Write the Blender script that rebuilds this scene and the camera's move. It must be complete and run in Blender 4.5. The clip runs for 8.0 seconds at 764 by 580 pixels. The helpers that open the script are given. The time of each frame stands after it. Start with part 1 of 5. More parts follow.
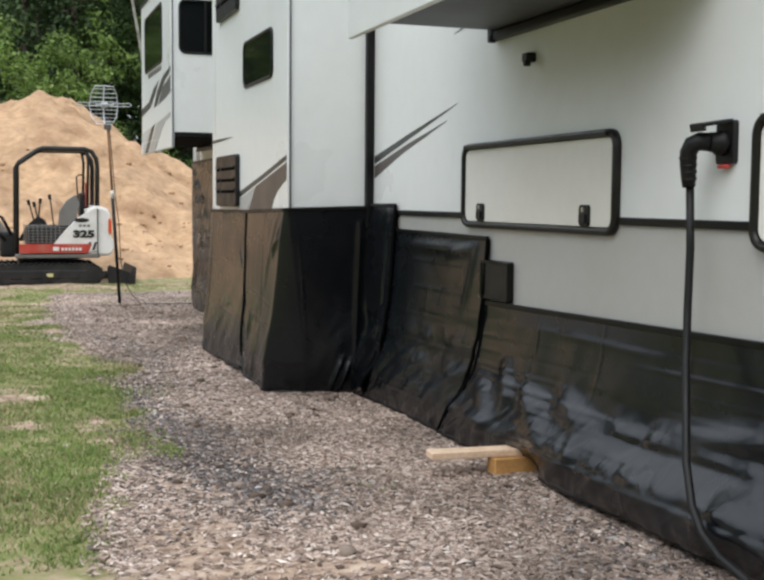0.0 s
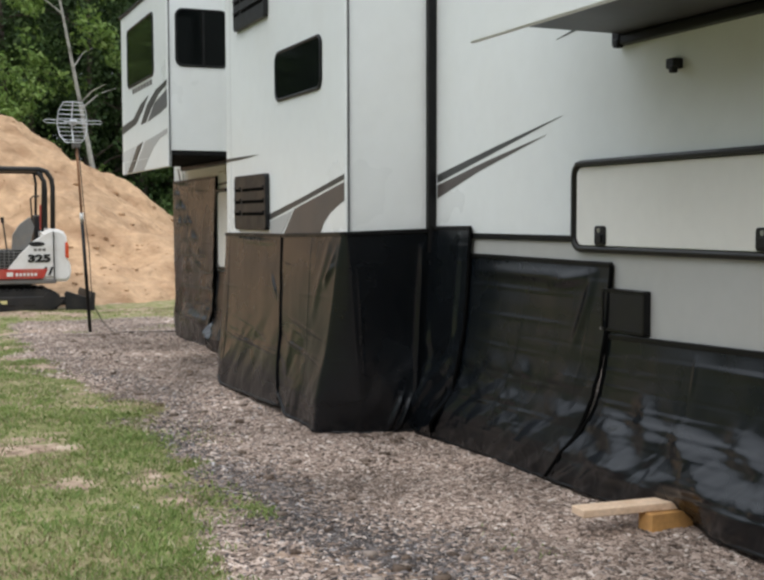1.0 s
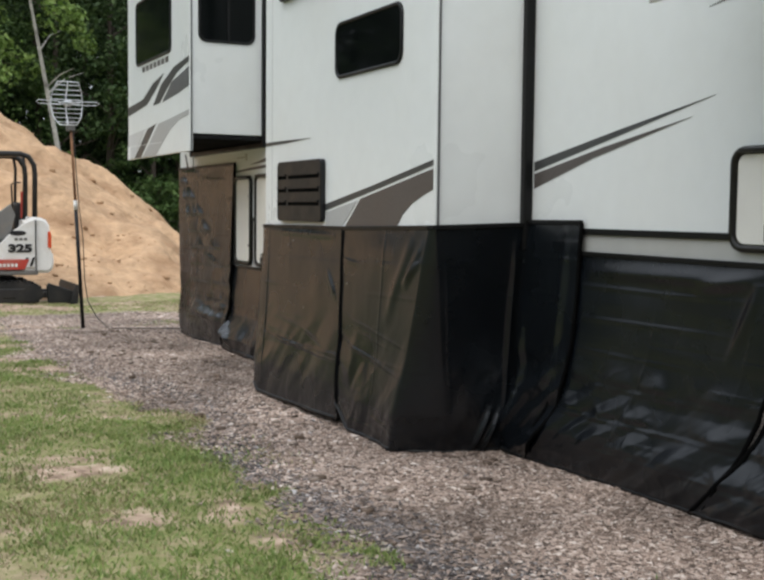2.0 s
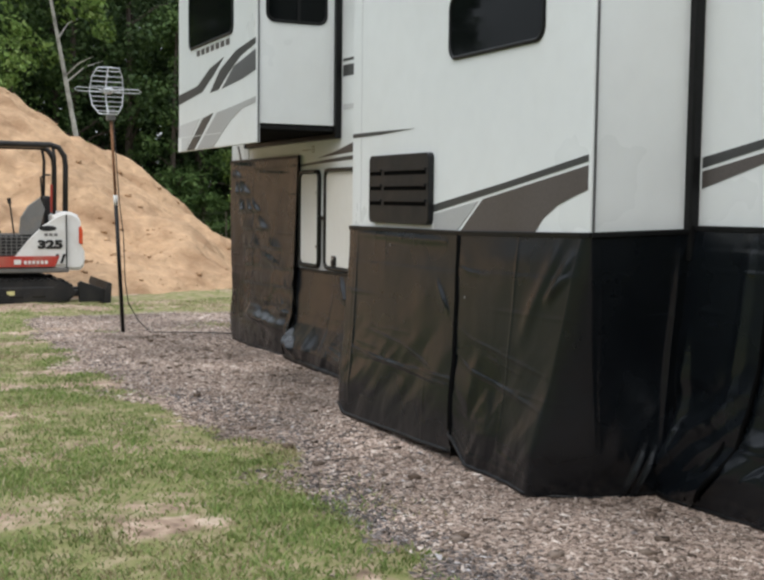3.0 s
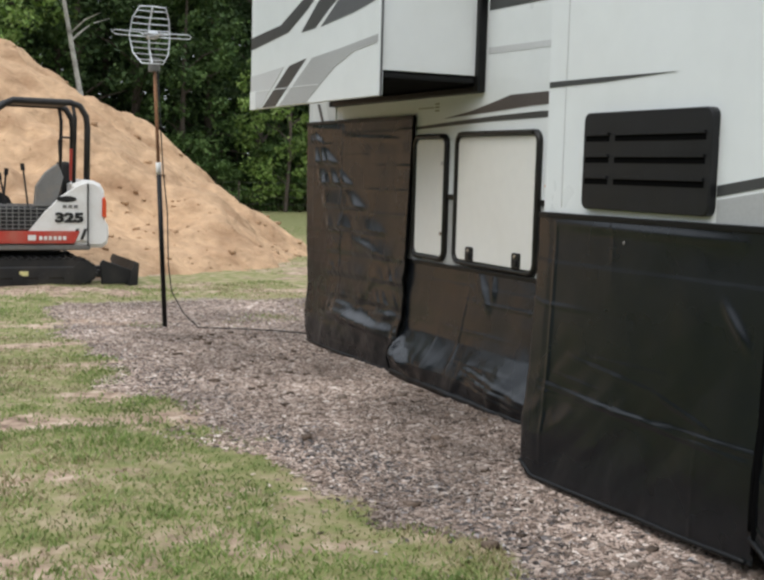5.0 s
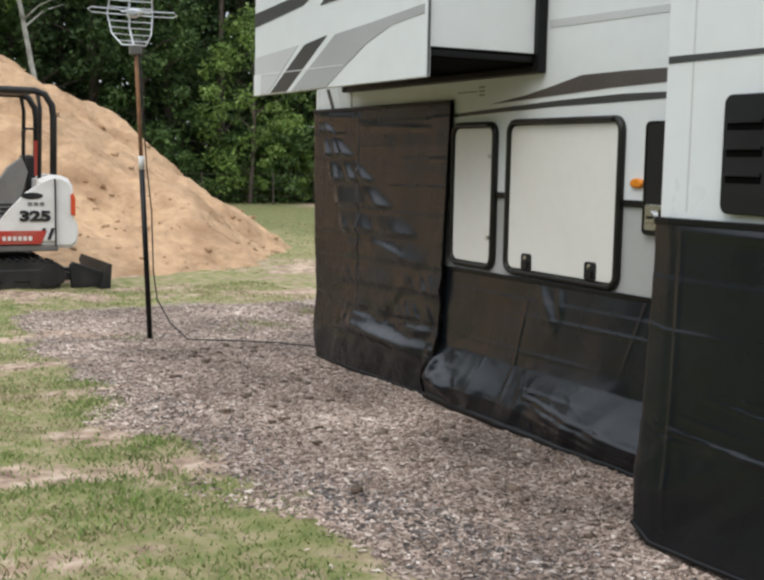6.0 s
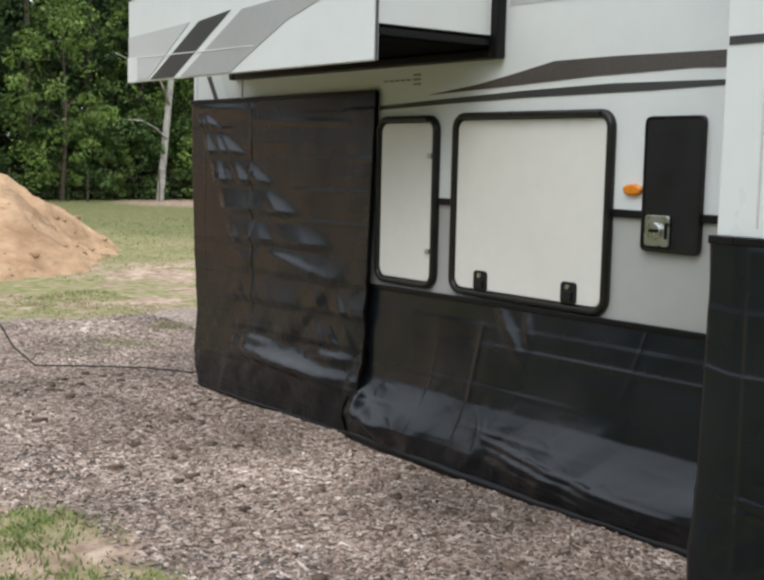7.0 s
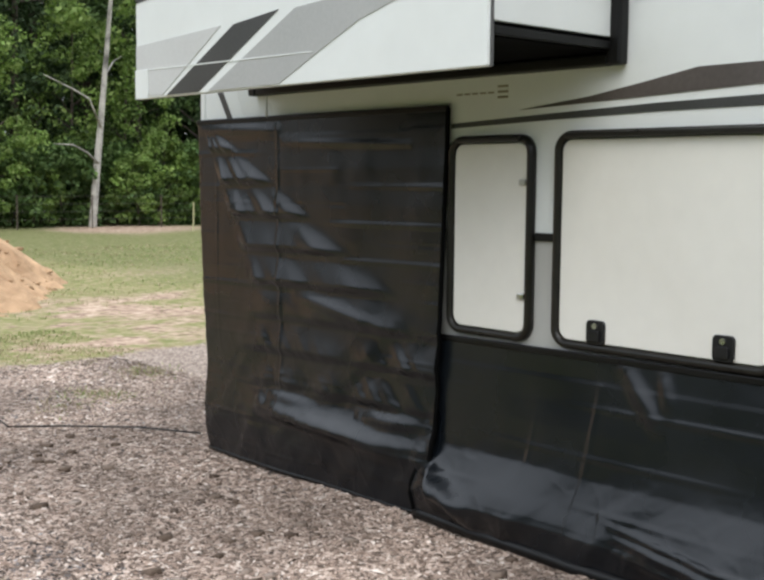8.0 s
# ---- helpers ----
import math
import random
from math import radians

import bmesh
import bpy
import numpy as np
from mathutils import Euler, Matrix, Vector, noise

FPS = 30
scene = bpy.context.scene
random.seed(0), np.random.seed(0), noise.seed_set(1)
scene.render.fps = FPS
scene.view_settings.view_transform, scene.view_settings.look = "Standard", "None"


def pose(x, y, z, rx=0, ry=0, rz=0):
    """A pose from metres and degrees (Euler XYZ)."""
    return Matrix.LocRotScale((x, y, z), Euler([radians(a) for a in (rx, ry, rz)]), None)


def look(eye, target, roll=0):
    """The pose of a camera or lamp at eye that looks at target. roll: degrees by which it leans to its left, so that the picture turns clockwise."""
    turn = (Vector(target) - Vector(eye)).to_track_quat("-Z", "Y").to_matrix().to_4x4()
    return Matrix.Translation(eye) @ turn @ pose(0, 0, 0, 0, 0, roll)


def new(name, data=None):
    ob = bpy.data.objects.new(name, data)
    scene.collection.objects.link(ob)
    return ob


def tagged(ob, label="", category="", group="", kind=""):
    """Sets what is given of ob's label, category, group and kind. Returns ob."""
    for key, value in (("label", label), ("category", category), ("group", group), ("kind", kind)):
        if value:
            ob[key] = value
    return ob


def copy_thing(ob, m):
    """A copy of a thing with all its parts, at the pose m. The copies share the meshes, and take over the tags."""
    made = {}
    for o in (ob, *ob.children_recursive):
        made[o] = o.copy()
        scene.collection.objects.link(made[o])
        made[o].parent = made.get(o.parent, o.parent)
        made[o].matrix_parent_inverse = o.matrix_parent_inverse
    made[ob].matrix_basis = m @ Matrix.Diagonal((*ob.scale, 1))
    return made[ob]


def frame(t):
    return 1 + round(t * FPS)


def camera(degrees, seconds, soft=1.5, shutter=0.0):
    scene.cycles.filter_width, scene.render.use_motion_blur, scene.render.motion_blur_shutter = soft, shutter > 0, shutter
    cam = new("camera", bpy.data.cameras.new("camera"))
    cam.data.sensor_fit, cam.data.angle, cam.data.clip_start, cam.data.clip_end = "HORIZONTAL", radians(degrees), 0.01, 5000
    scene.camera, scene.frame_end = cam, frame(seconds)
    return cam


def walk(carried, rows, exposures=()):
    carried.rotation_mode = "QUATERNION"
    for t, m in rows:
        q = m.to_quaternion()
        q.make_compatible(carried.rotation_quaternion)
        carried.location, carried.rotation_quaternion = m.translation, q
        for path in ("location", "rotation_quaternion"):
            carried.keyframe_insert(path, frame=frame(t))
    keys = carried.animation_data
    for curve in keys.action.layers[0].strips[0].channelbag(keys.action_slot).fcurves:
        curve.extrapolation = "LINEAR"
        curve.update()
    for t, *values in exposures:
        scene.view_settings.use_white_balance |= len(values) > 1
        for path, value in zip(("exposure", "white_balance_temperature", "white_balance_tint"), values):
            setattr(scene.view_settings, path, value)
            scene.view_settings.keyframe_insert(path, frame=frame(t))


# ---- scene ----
cam = camera(37.2, 8.0, 2.7)
PATH = [
    (0, (-2.454, -0.538, 1.364), (-1.803, 1.346, 1.206), 0.5),
    (0.5, (-2.787, -0.071, 1.379), (-2.081, 1.795, 1.239), -0.0),
    (1, (-3.085, 0.398, 1.391), (-2.3, 2.233, 1.264), -0.1),
    (1.2, (-3.166, 0.616, 1.371), (-2.355, 2.44, 1.247), 0.2),
    (2.5, (-3.535, 1.983, 1.411), (-2.672, 3.78, 1.26), 0.6),
    (3, (-3.579, 2.566, 1.438), (-2.735, 4.372, 1.281), 0.7),
    (3.5, (-3.628, 3.153, 1.427), (-2.781, 4.957, 1.256), 1.3),
    (4, (-3.572, 3.771, 1.418), (-2.716, 5.569, 1.229), 1.7),
    (4.5, (-3.558, 4.374, 1.431), (-2.708, 6.173, 1.227), 1.6),
    (6, (-3.526, 6.108, 1.465), (-2.601, 7.867, 1.238), 1.1),
    (6.5, (-3.514, 6.705, 1.483), (-2.477, 8.4, 1.252), 1.1),
    (7, (-3.51, 7.295, 1.485), (-2.303, 8.873, 1.254), 1.2),
    (7.5, (-3.454, 7.873, 1.485), (-2.17, 9.391, 1.261), 0.5),
    (8, (-3.439, 8.449, 1.503), (-2.127, 9.946, 1.311), 0.5),
]
walk(cam, [(t, look(eye, target, roll)) for t, eye, target, roll in PATH],
     [(0.0, 0.66), (1.0, 0.52), (2.5, 0.5), (4.5, 0.5), (6.0, 0.56), (7.0, 0.62), (7.5, 0.7), (8.0, 0.8)])

# ---- light ----
SUN_UP, SUN_TURN = 50.0, 226.0
world = bpy.data.worlds.new("sky")
scene.world = world
world.use_nodes = True
wn = world.node_tree.nodes
sky = wn.new("ShaderNodeTexSky")
sky.sky_type, sky.sun_disc = "NISHITA", False
sky.sun_elevation, sky.sun_rotation = radians(SUN_UP), radians(SUN_TURN)
sky.air_density, sky.dust_density, sky.ozone_density = 1.0, 2.0, 1.0
# an even layer of thin cloud over the clear sky
cloud = wn.new("ShaderNodeMix")
cloud.data_type = "RGBA"
cloud.inputs[0].default_value, cloud.inputs[7].default_value = 0.82, (5.95, 6.3, 6.75, 1)
world.node_tree.links.new(sky.outputs[0], cloud.inputs[6])
# overcast: brighter overhead than at the horizon
way, split, rise, lift = wn.new("ShaderNodeTexCoord"), wn.new("ShaderNodeSeparateXYZ"), wn.new("ShaderNodeMapRange"), wn.new("ShaderNodeVectorMath")
lift.operation = "SCALE"
rise.inputs["To Min"].default_value, rise.inputs["To Max"].default_value = 0.5, 1.75
world.node_tree.links.new(way.outputs["Generated"], split.inputs[0])
world.node_tree.links.new(split.outputs[2], rise.inputs["Value"])
world.node_tree.links.new(cloud.outputs[2], lift.inputs[0])
world.node_tree.links.new(rise.outputs[0], lift.inputs["Scale"])
world.node_tree.links.new(lift.outputs[0], wn["Background"].inputs[0])
wn["Background"].inputs[1].default_value = 0.14
sun = new("sun", bpy.data.lights.new("sun", "SUN"))
sun.data.energy, sun.data.angle, sun.data.color = 0.6, radians(40), (1.0, 0.98, 0.95)
a, e = radians(SUN_TURN), radians(SUN_UP)
sun.matrix_world = look((0, 0, 0), (-math.sin(a) * math.cos(e), -math.cos(a) * math.cos(e), -math.sin(e)))


# ---- materials ----
def mat(name, color, rough=0.5, metal=0.0, var=0.12, scale=3.0, fine=60.0, bump=0.0, bscale=None, spec=0.5, dirt=None, dirt_amount=0.0, dirt_scale=2.0, coat=0.0):
    """Base colour varied at two scales, an optional dirt tone in patches, roughness variation and a fine relief."""
    m = bpy.data.materials.new(name)
    m.use_nodes = True
    n, l = m.node_tree.nodes, m.node_tree.links
    b = n["Principled BSDF"]
    b.inputs["Metallic"].default_value = metal
    b.inputs["Specular IOR Level"].default_value = spec
    b.inputs["Coat Weight"].default_value = coat
    tc = n.new("ShaderNodeTexCoord")
    n1, n2 = n.new("ShaderNodeTexNoise"), n.new("ShaderNodeTexNoise")
    for nn, s, d in ((n1, scale, 4), (n2, fine, 3)):
        nn.inputs["Scale"].default_value, nn.inputs["Detail"].default_value = s, d
        l.new(tc.outputs["Object"], nn.inputs["Vector"])
    add = n.new("ShaderNodeMath")
    add.operation = "ADD"
    l.new(n1.outputs["Fac"], add.inputs[0]), l.new(n2.outputs["Fac"], add.inputs[1])
    mr = n.new("ShaderNodeMapRange")
    mr.inputs["From Min"].default_value, mr.inputs["From Max"].default_value = 0.6, 1.4
    mr.inputs["To Min"].default_value, mr.inputs["To Max"].default_value = 1 - var, 1 + var
    l.new(add.outputs[0], mr.inputs["Value"])
    mul = n.new("ShaderNodeVectorMath")
    mul.operation = "SCALE"
    mul.inputs[0].default_value = color
    l.new(mr.outputs[0], mul.inputs["Scale"])
    out = mul.outputs[0]
    if dirt:
        n3 = n.new("ShaderNodeTexNoise")
        n3.inputs["Scale"].default_value, n3.inputs["Detail"].default_value = dirt_scale, 8
        l.new(tc.outputs["Object"], n3.inputs["Vector"])
        r3 = n.new("ShaderNodeMapRange")
        r3.inputs["From Min"].default_value, r3.inputs["From Max"].default_value = 0.48, 0.75
        r3.inputs["To Max"].default_value = dirt_amount
        l.new(n3.outputs["Fac"], r3.inputs["Value"])
        mx = n.new("ShaderNodeMix")
        mx.data_type = "RGBA"
        mx.inputs[7].default_value = (*dirt, 1)
        l.new(r3.outputs[0], mx.inputs[0]), l.new(out, mx.inputs[6])
        out = mx.outputs[2]
    l.new(out, b.inputs["Base Color"])
    rr = n.new("ShaderNodeMapRange")
    rr.inputs["From Min"].default_value, rr.inputs["From Max"].default_value = 0.3, 0.7
    rr.inputs["To Min"].default_value, rr.inputs["To Max"].default_value = max(0.02, rough - 0.07), min(1, rough + 0.07)
    l.new(n1.outputs["Fac"], rr.inputs["Value"]), l.new(rr.outputs[0], b.inputs["Roughness"])
    if bump:
        bp, nb = n.new("ShaderNodeBump"), n.new("ShaderNodeTexNoise")
        nb.inputs["Scale"].default_value, nb.inputs["Detail"].default_value = bscale or fine, 5
        l.new(tc.outputs["Object"], nb.inputs["Vector"])
        bp.inputs["Strength"].default_value, bp.inputs["Distance"].default_value = 1.0, bump
        l.new(nb.outputs["Fac"], bp.inputs["Height"]), l.new(bp.outputs[0], b.inputs["Normal"])
    return m


def island_mat(name, stops, rough=0.9, translucent=0.0, patch=(0.65, 1.35, 0.9)):
    """Each loose piece of a mesh takes its own tone from a ramp."""
    m = bpy.data.materials.new(name)
    m.use_nodes = True
    n, l = m.node_tree.nodes, m.node_tree.links
    b = n["Principled BSDF"]
    g, r = n.new("ShaderNodeNewGeometry"), n.new("ShaderNodeValToRGB")
    els = r.color_ramp.elements
    while len(els) < len(stops):
        els.new(0.5)
    for el, (p, c) in zip(els, stops):
        el.position, el.color = p, (*c, 1)
    tc, nn = n.new("ShaderNodeTexCoord"), n.new("ShaderNodeTexNoise")
    nn.inputs["Scale"].default_value, nn.inputs["Detail"].default_value = patch[2], 5
    l.new(tc.outputs["Object"], nn.inputs["Vector"])
    mr = n.new("ShaderNodeMapRange")
    mr.inputs["From Min"].default_value, mr.inputs["From Max"].default_value = 0.3, 0.7
    mr.inputs["To Min"].default_value, mr.inputs["To Max"].default_value = patch[0], patch[1]
    l.new(nn.outputs["Fac"], mr.inputs["Value"])
    mul = n.new("ShaderNodeVectorMath")
    mul.operation = "SCALE"
    l.new(g.outputs["Random Per Island"], r.inputs[0])
    l.new(r.outputs[0], mul.inputs[0]), l.new(mr.outputs[0], mul.inputs["Scale"])
    l.new(mul.outputs[0], b.inputs["Base Color"])
    b.inputs["Roughness"].default_value = rough
    b.inputs["Specular IOR Level"].default_value = 0.25
    if translucent:
        t, mix = n.new("ShaderNodeBsdfTranslucent"), n.new("ShaderNodeMixShader")
        l.new(mul.outputs[0], t.inputs[0])
        mix.inputs[0].default_value = translucent
        l.new(b.outputs[0], mix.inputs[1]), l.new(t.outputs[0], mix.inputs[2])
        l.new(mix.outputs[0], n["Material Output"].inputs[0])
    return m


M_WHITE = mat("white gelcoat", (0.745, 0.768, 0.757), 0.32, var=0.03, scale=0.8, fine=9, bump=0.0006, bscale=2.5, dirt=(0.62, 0.58, 0.5), dirt_amount=0.12, dirt_scale=1.3)
M_GREY = mat("grey lower panel", (0.43, 0.43, 0.41), 0.34, var=0.04, scale=0.9, fine=12, bump=0.0006, bscale=2.5, dirt=(0.35, 0.31, 0.26), dirt_amount=0.2)
M_DOOR = mat("white door panel", (0.77, 0.755, 0.7), 0.35, var=0.03, scale=1.5, fine=14, bump=0.0004, bscale=4, dirt=(0.6, 0.55, 0.45), dirt_amount=0.12)
M_TRIM = mat("black trim", (0.005, 0.005, 0.005), 0.4, var=0.3, scale=5, spec=0.25, dirt=(0.03, 0.03, 0.03), dirt_amount=0.08, dirt_scale=6)
M_BRONZE = mat("dark door frame", (0.011, 0.01, 0.008), 0.34, var=0.25, scale=5, spec=0.35, dirt=(0.06, 0.053, 0.04), dirt_amount=0.15, dirt_scale=8)
M_MARK = mat("faded label print", (0.3, 0.27, 0.2), 0.6)
M_GLASS = mat("tinted window glass", (0.004, 0.005, 0.005), 0.05, var=0.1, spec=0.1)
M_DECAL_DARK = mat("charcoal decal", (0.05, 0.051, 0.05), 0.4, var=0.15, scale=4)
M_DECAL_BROWN = mat("brown-grey decal", (0.085, 0.072, 0.066), 0.4, var=0.2, scale=3)
M_DECAL_MID = mat("slate decal", (0.1, 0.103, 0.107), 0.4, var=0.15, scale=4)
M_DECAL_GREY = mat("mid grey decal", (0.4, 0.405, 0.4), 0.4, var=0.08, scale=3)
M_DECAL_PALE = mat("pale grey decal", (0.56, 0.565, 0.56), 0.4, var=0.06, scale=3)
M_BLACKPL = mat("black plastic", (0.009, 0.009, 0.0098), 0.42, var=0.2, scale=7, spec=0.35, dirt=(0.045, 0.044, 0.042), dirt_amount=0.1, dirt_scale=9)
M_VINYL = mat("black vinyl", (0.0042, 0.0058, 0.0078), 0.275, var=0.35, scale=2.2, fine=25, bump=0.0008, bscale=14, spec=0.5, dirt=(0.012, 0.014, 0.016), dirt_amount=0.15, dirt_scale=1.7)
M_CHROME = mat("brushed metal", (0.55, 0.55, 0.54), 0.3, 1.0, var=0.1, scale=20)
M_AMBER = mat("amber lens", (0.75, 0.24, 0.015), 0.2, var=0.15, scale=40)
M_REDPL = mat("red plastic", (0.5, 0.06, 0.05), 0.4)
M_RUBBER = mat("black rubber", (0.008, 0.008, 0.008), 0.5, var=0.3, scale=9, spec=0.3, dirt=(0.04, 0.038, 0.035), dirt_amount=0.2, dirt_scale=7)
M_LUMBER = mat("fresh cut lumber", (0.72, 0.53, 0.37), 0.7, var=0.18, scale=5, fine=55, bump=0.002, dirt=(0.42, 0.25, 0.12), dirt_amount=0.5, dirt_scale=9)
M_LUMBER2 = mat("orange stained block", (0.5, 0.27, 0.09), 0.7, var=0.2, scale=5, fine=55, bump=0.002, dirt=(0.3, 0.15, 0.06), dirt_amount=0.5, dirt_scale=9)
M_SAND = mat("heaped sand", (0.47, 0.31, 0.185), 0.95, var=0.3, scale=0.7, fine=5, bump=0.17, bscale=2.8, spec=0.1, dirt=(0.26, 0.15, 0.082), dirt_amount=0.85, dirt_scale=1.2)
M_MWHITE = mat("machine white paint", (0.7, 0.69, 0.66), 0.4, var=0.08, scale=4, dirt=(0.4, 0.33, 0.24), dirt_amount=0.4, dirt_scale=3)
M_MRED = mat("machine red paint", (0.42, 0.045, 0.03), 0.45, var=0.15, scale=4, dirt=(0.35, 0.25, 0.18), dirt_amount=0.35, dirt_scale=3)
M_MBLACK = mat("machine dark steel", (0.014, 0.014, 0.014), 0.55, var=0.3, scale=4, spec=0.35, dirt=(0.1, 0.08, 0.06), dirt_amount=0.22, dirt_scale=4)
M_MGREY = mat("worn grey steel", (0.16, 0.155, 0.145), 0.5, var=0.25, scale=5, dirt=(0.3, 0.22, 0.14), dirt_amount=0.5, dirt_scale=4)
M_LAMP = mat("red lamp lens", (0.6, 0.08, 0.03), 0.25)
M_YELLOW = mat("yellow sticker", (0.6, 0.55, 0.25), 0.5, dirt=(0.2, 0.17, 0.12), dirt_amount=0.6, dirt_scale=9)
M_STAKE = mat("weathered stake", (0.5, 0.47, 0.27), 0.7)
M_RUST = mat("rusty pipe", (0.30, 0.15, 0.075), 0.75, 0.2, var=0.3, scale=8, fine=50, dirt=(0.13, 0.07, 0.05), dirt_amount=0.7, dirt_scale=7)
M_TAPE = mat("white tape", (0.7, 0.69, 0.66), 0.6)
M_ALU = mat("antenna aluminium", (0.6, 0.62, 0.63), 0.35, 0.6, var=0.1, scale=10)
M_BIRCH = mat("pale birch bark", (0.42, 0.40, 0.36), 0.8, var=0.3, scale=3, fine=20, bump=0.01, dirt=(0.06, 0.055, 0.05), dirt_amount=0.9, dirt_scale=2.2)
M_BARK = mat("brown bark", (0.09, 0.07, 0.055), 0.9, var=0.3, scale=4, fine=25, bump=0.02)
M_WIRE = mat("dull fence wire", (0.12, 0.12, 0.11), 0.5, 0.5)
M_CHIPS = island_mat("stone and bark chips", [(0.0, (0.085, 0.064, 0.051)), (0.3, (0.225, 0.165, 0.13)), (0.6, (0.35, 0.268, 0.217)), (0.9, (0.48, 0.385, 0.322)), (1.0, (0.66, 0.58, 0.51))], 0.9, patch=(0.5, 1.45, 0.8))
M_CHIPS_DARK = island_mat("dark chips", [(0.0, (0.04, 0.034, 0.032)), (0.5, (0.11, 0.095, 0.088)), (0.9, (0.2, 0.175, 0.165)), (1.0, (0.45, 0.43, 0.42))], 0.9)
M_GRASS = island_mat("grass blades", [(0.0, (0.125, 0.185, 0.055)), (0.45, (0.185, 0.26, 0.075)), (0.75, (0.255, 0.315, 0.105)), (1.0, (0.34, 0.36, 0.16))], 0.7, translucent=0.35, patch=(0.85, 1.3, 1.3))
M_STRAW = island_mat("dry grass blades", [(0.0, (0.2, 0.17, 0.085)), (0.4, (0.3, 0.26, 0.14)), (0.75, (0.4, 0.34, 0.21)), (1.0, (0.52, 0.45, 0.31))], 0.8, translucent=0.2, patch=(0.8, 1.2, 1.3))
M_LEAF_DARK = island_mat("dark leaves", [(0.0, (0.025, 0.05, 0.016)), (0.5, (0.05, 0.09, 0.028)), (1.0, (0.085, 0.13, 0.045))], 0.6, translucent=0.25)
M_LEAF = island_mat("deciduous leaves", [(0.0, (0.038, 0.075, 0.02)), (0.5, (0.072, 0.13, 0.035)), (1.0, (0.13, 0.195, 0.06))], 0.6, translucent=0.3)
M_LEAF_LIGHT = island_mat("light young leaves", [(0.0, (0.09, 0.15, 0.03)), (0.5, (0.15, 0.24, 0.05)), (1.0, (0.24, 0.32, 0.1))], 0.6, translucent=0.3)
M_NEEDLE = island_mat("pine foliage", [(0.0, (0.03, 0.055, 0.022)), (0.6, (0.055, 0.095, 0.035)), (1.0, (0.09, 0.13, 0.055))], 0.7, translucent=0.15)


def ground_mat():
    """Stone chips, bare sand and turf, blended by the two masks that the sheet carries."""
    m = bpy.data.materials.new("yard ground")
    m.use_nodes = True
    n, l = m.node_tree.nodes, m.node_tree.links
    b = n["Principled BSDF"]
    b.inputs["Roughness"].default_value, b.inputs["Specular IOR Level"].default_value = 0.95, 0.15
    tc = n.new("ShaderNodeTexCoord")

    def noise_ramp(scale, stops, detail=6, voronoi=False):
        t = n.new("ShaderNodeTexVoronoi" if voronoi else "ShaderNodeTexNoise")
        t.inputs["Scale"].default_value = scale
        l.new(tc.outputs["Object"], t.inputs["Vector"])
        r = n.new("ShaderNodeValToRGB")
        els = r.color_ramp.elements
        while len(els) < len(stops):
            els.new(0.5)
        for el, (p, c) in zip(els, stops):
            el.position, el.color = p, (*c, 1)
        if voronoi:
            sep = n.new("ShaderNodeSeparateColor")
            l.new(t.outputs["Color"], sep.inputs[0]), l.new(sep.outputs[0], r.inputs[0])
        else:
            t.inputs["Detail"].default_value = detail
            l.new(t.outputs["Fac"], r.inputs[0])
        return r.outputs[0], t

    chips, vor = noise_ramp(55, [(0, (0.1, 0.076, 0.062)), (0.35, (0.22, 0.17, 0.135)), (0.7, (0.36, 0.29, 0.24)), (1, (0.5, 0.42, 0.36))], voronoi=True)
    turf, _ = noise_ramp(7, [(0.3, (0.15, 0.17, 0.06)), (0.45, (0.21, 0.21, 0.085)), (0.57, (0.28, 0.245, 0.13)), (0.7, (0.36, 0.295, 0.185))], 12)
    sand, _ = noise_ramp(9, [(0.3, (0.16, 0.11, 0.08)), (0.44, (0.31, 0.22, 0.16)), (0.56, (0.44, 0.325, 0.24)), (0.7, (0.54, 0.425, 0.33))], 12)

    def mask(name, lo, hi):
        at, nn = n.new("ShaderNodeAttribute"), n.new("ShaderNodeTexNoise")
        at.attribute_name = name
        nn.inputs["Scale"].default_value, nn.inputs["Detail"].default_value = 12, 8
        l.new(tc.outputs["Object"], nn.inputs["Vector"])
        s = n.new("ShaderNodeMath")
        s.operation = "MULTIPLY_ADD"
        s.inputs[1].default_value, s.inputs[2].default_value = 0.9, -0.45
        l.new(nn.outputs["Fac"], s.inputs[0])
        ad = n.new("ShaderNodeMath")
        ad.operation = "ADD"
        l.new(at.outputs["Fac"], ad.inputs[0]), l.new(s.outputs[0], ad.inputs[1])
        mr = n.new("ShaderNodeMapRange")
        mr.inputs["From Min"].default_value, mr.inputs["From Max"].default_value = lo, hi
        l.new(ad.outputs[0], mr.inputs["Value"])
        return mr.outputs[0]

    def mix(f, x, y):
        mx = n.new("ShaderNodeMix")
        mx.data_type = "RGBA"
        l.new(f, mx.inputs[0]), l.new(x, mx.inputs[6]), l.new(y, mx.inputs[7])
        return mx.outputs[2]

    # dark green ramp with the shade between grass blades mixed into the colour
    lush, _ = noise_ramp(5, [(0.3, (0.05, 0.075, 0.022)), (0.5, (0.09, 0.115, 0.036)), (0.7, (0.15, 0.15, 0.062))], 12)
    turf = mix(mask("lush", 0.3, 0.7), turf, lush)
    c = mix(mask("turf", 0.4, 0.6), chips, turf)
    c = mix(mask("bare", 0.33, 0.7), c, sand)
    l.new(c, b.inputs["Base Color"])
    bp = n.new("ShaderNodeBump")
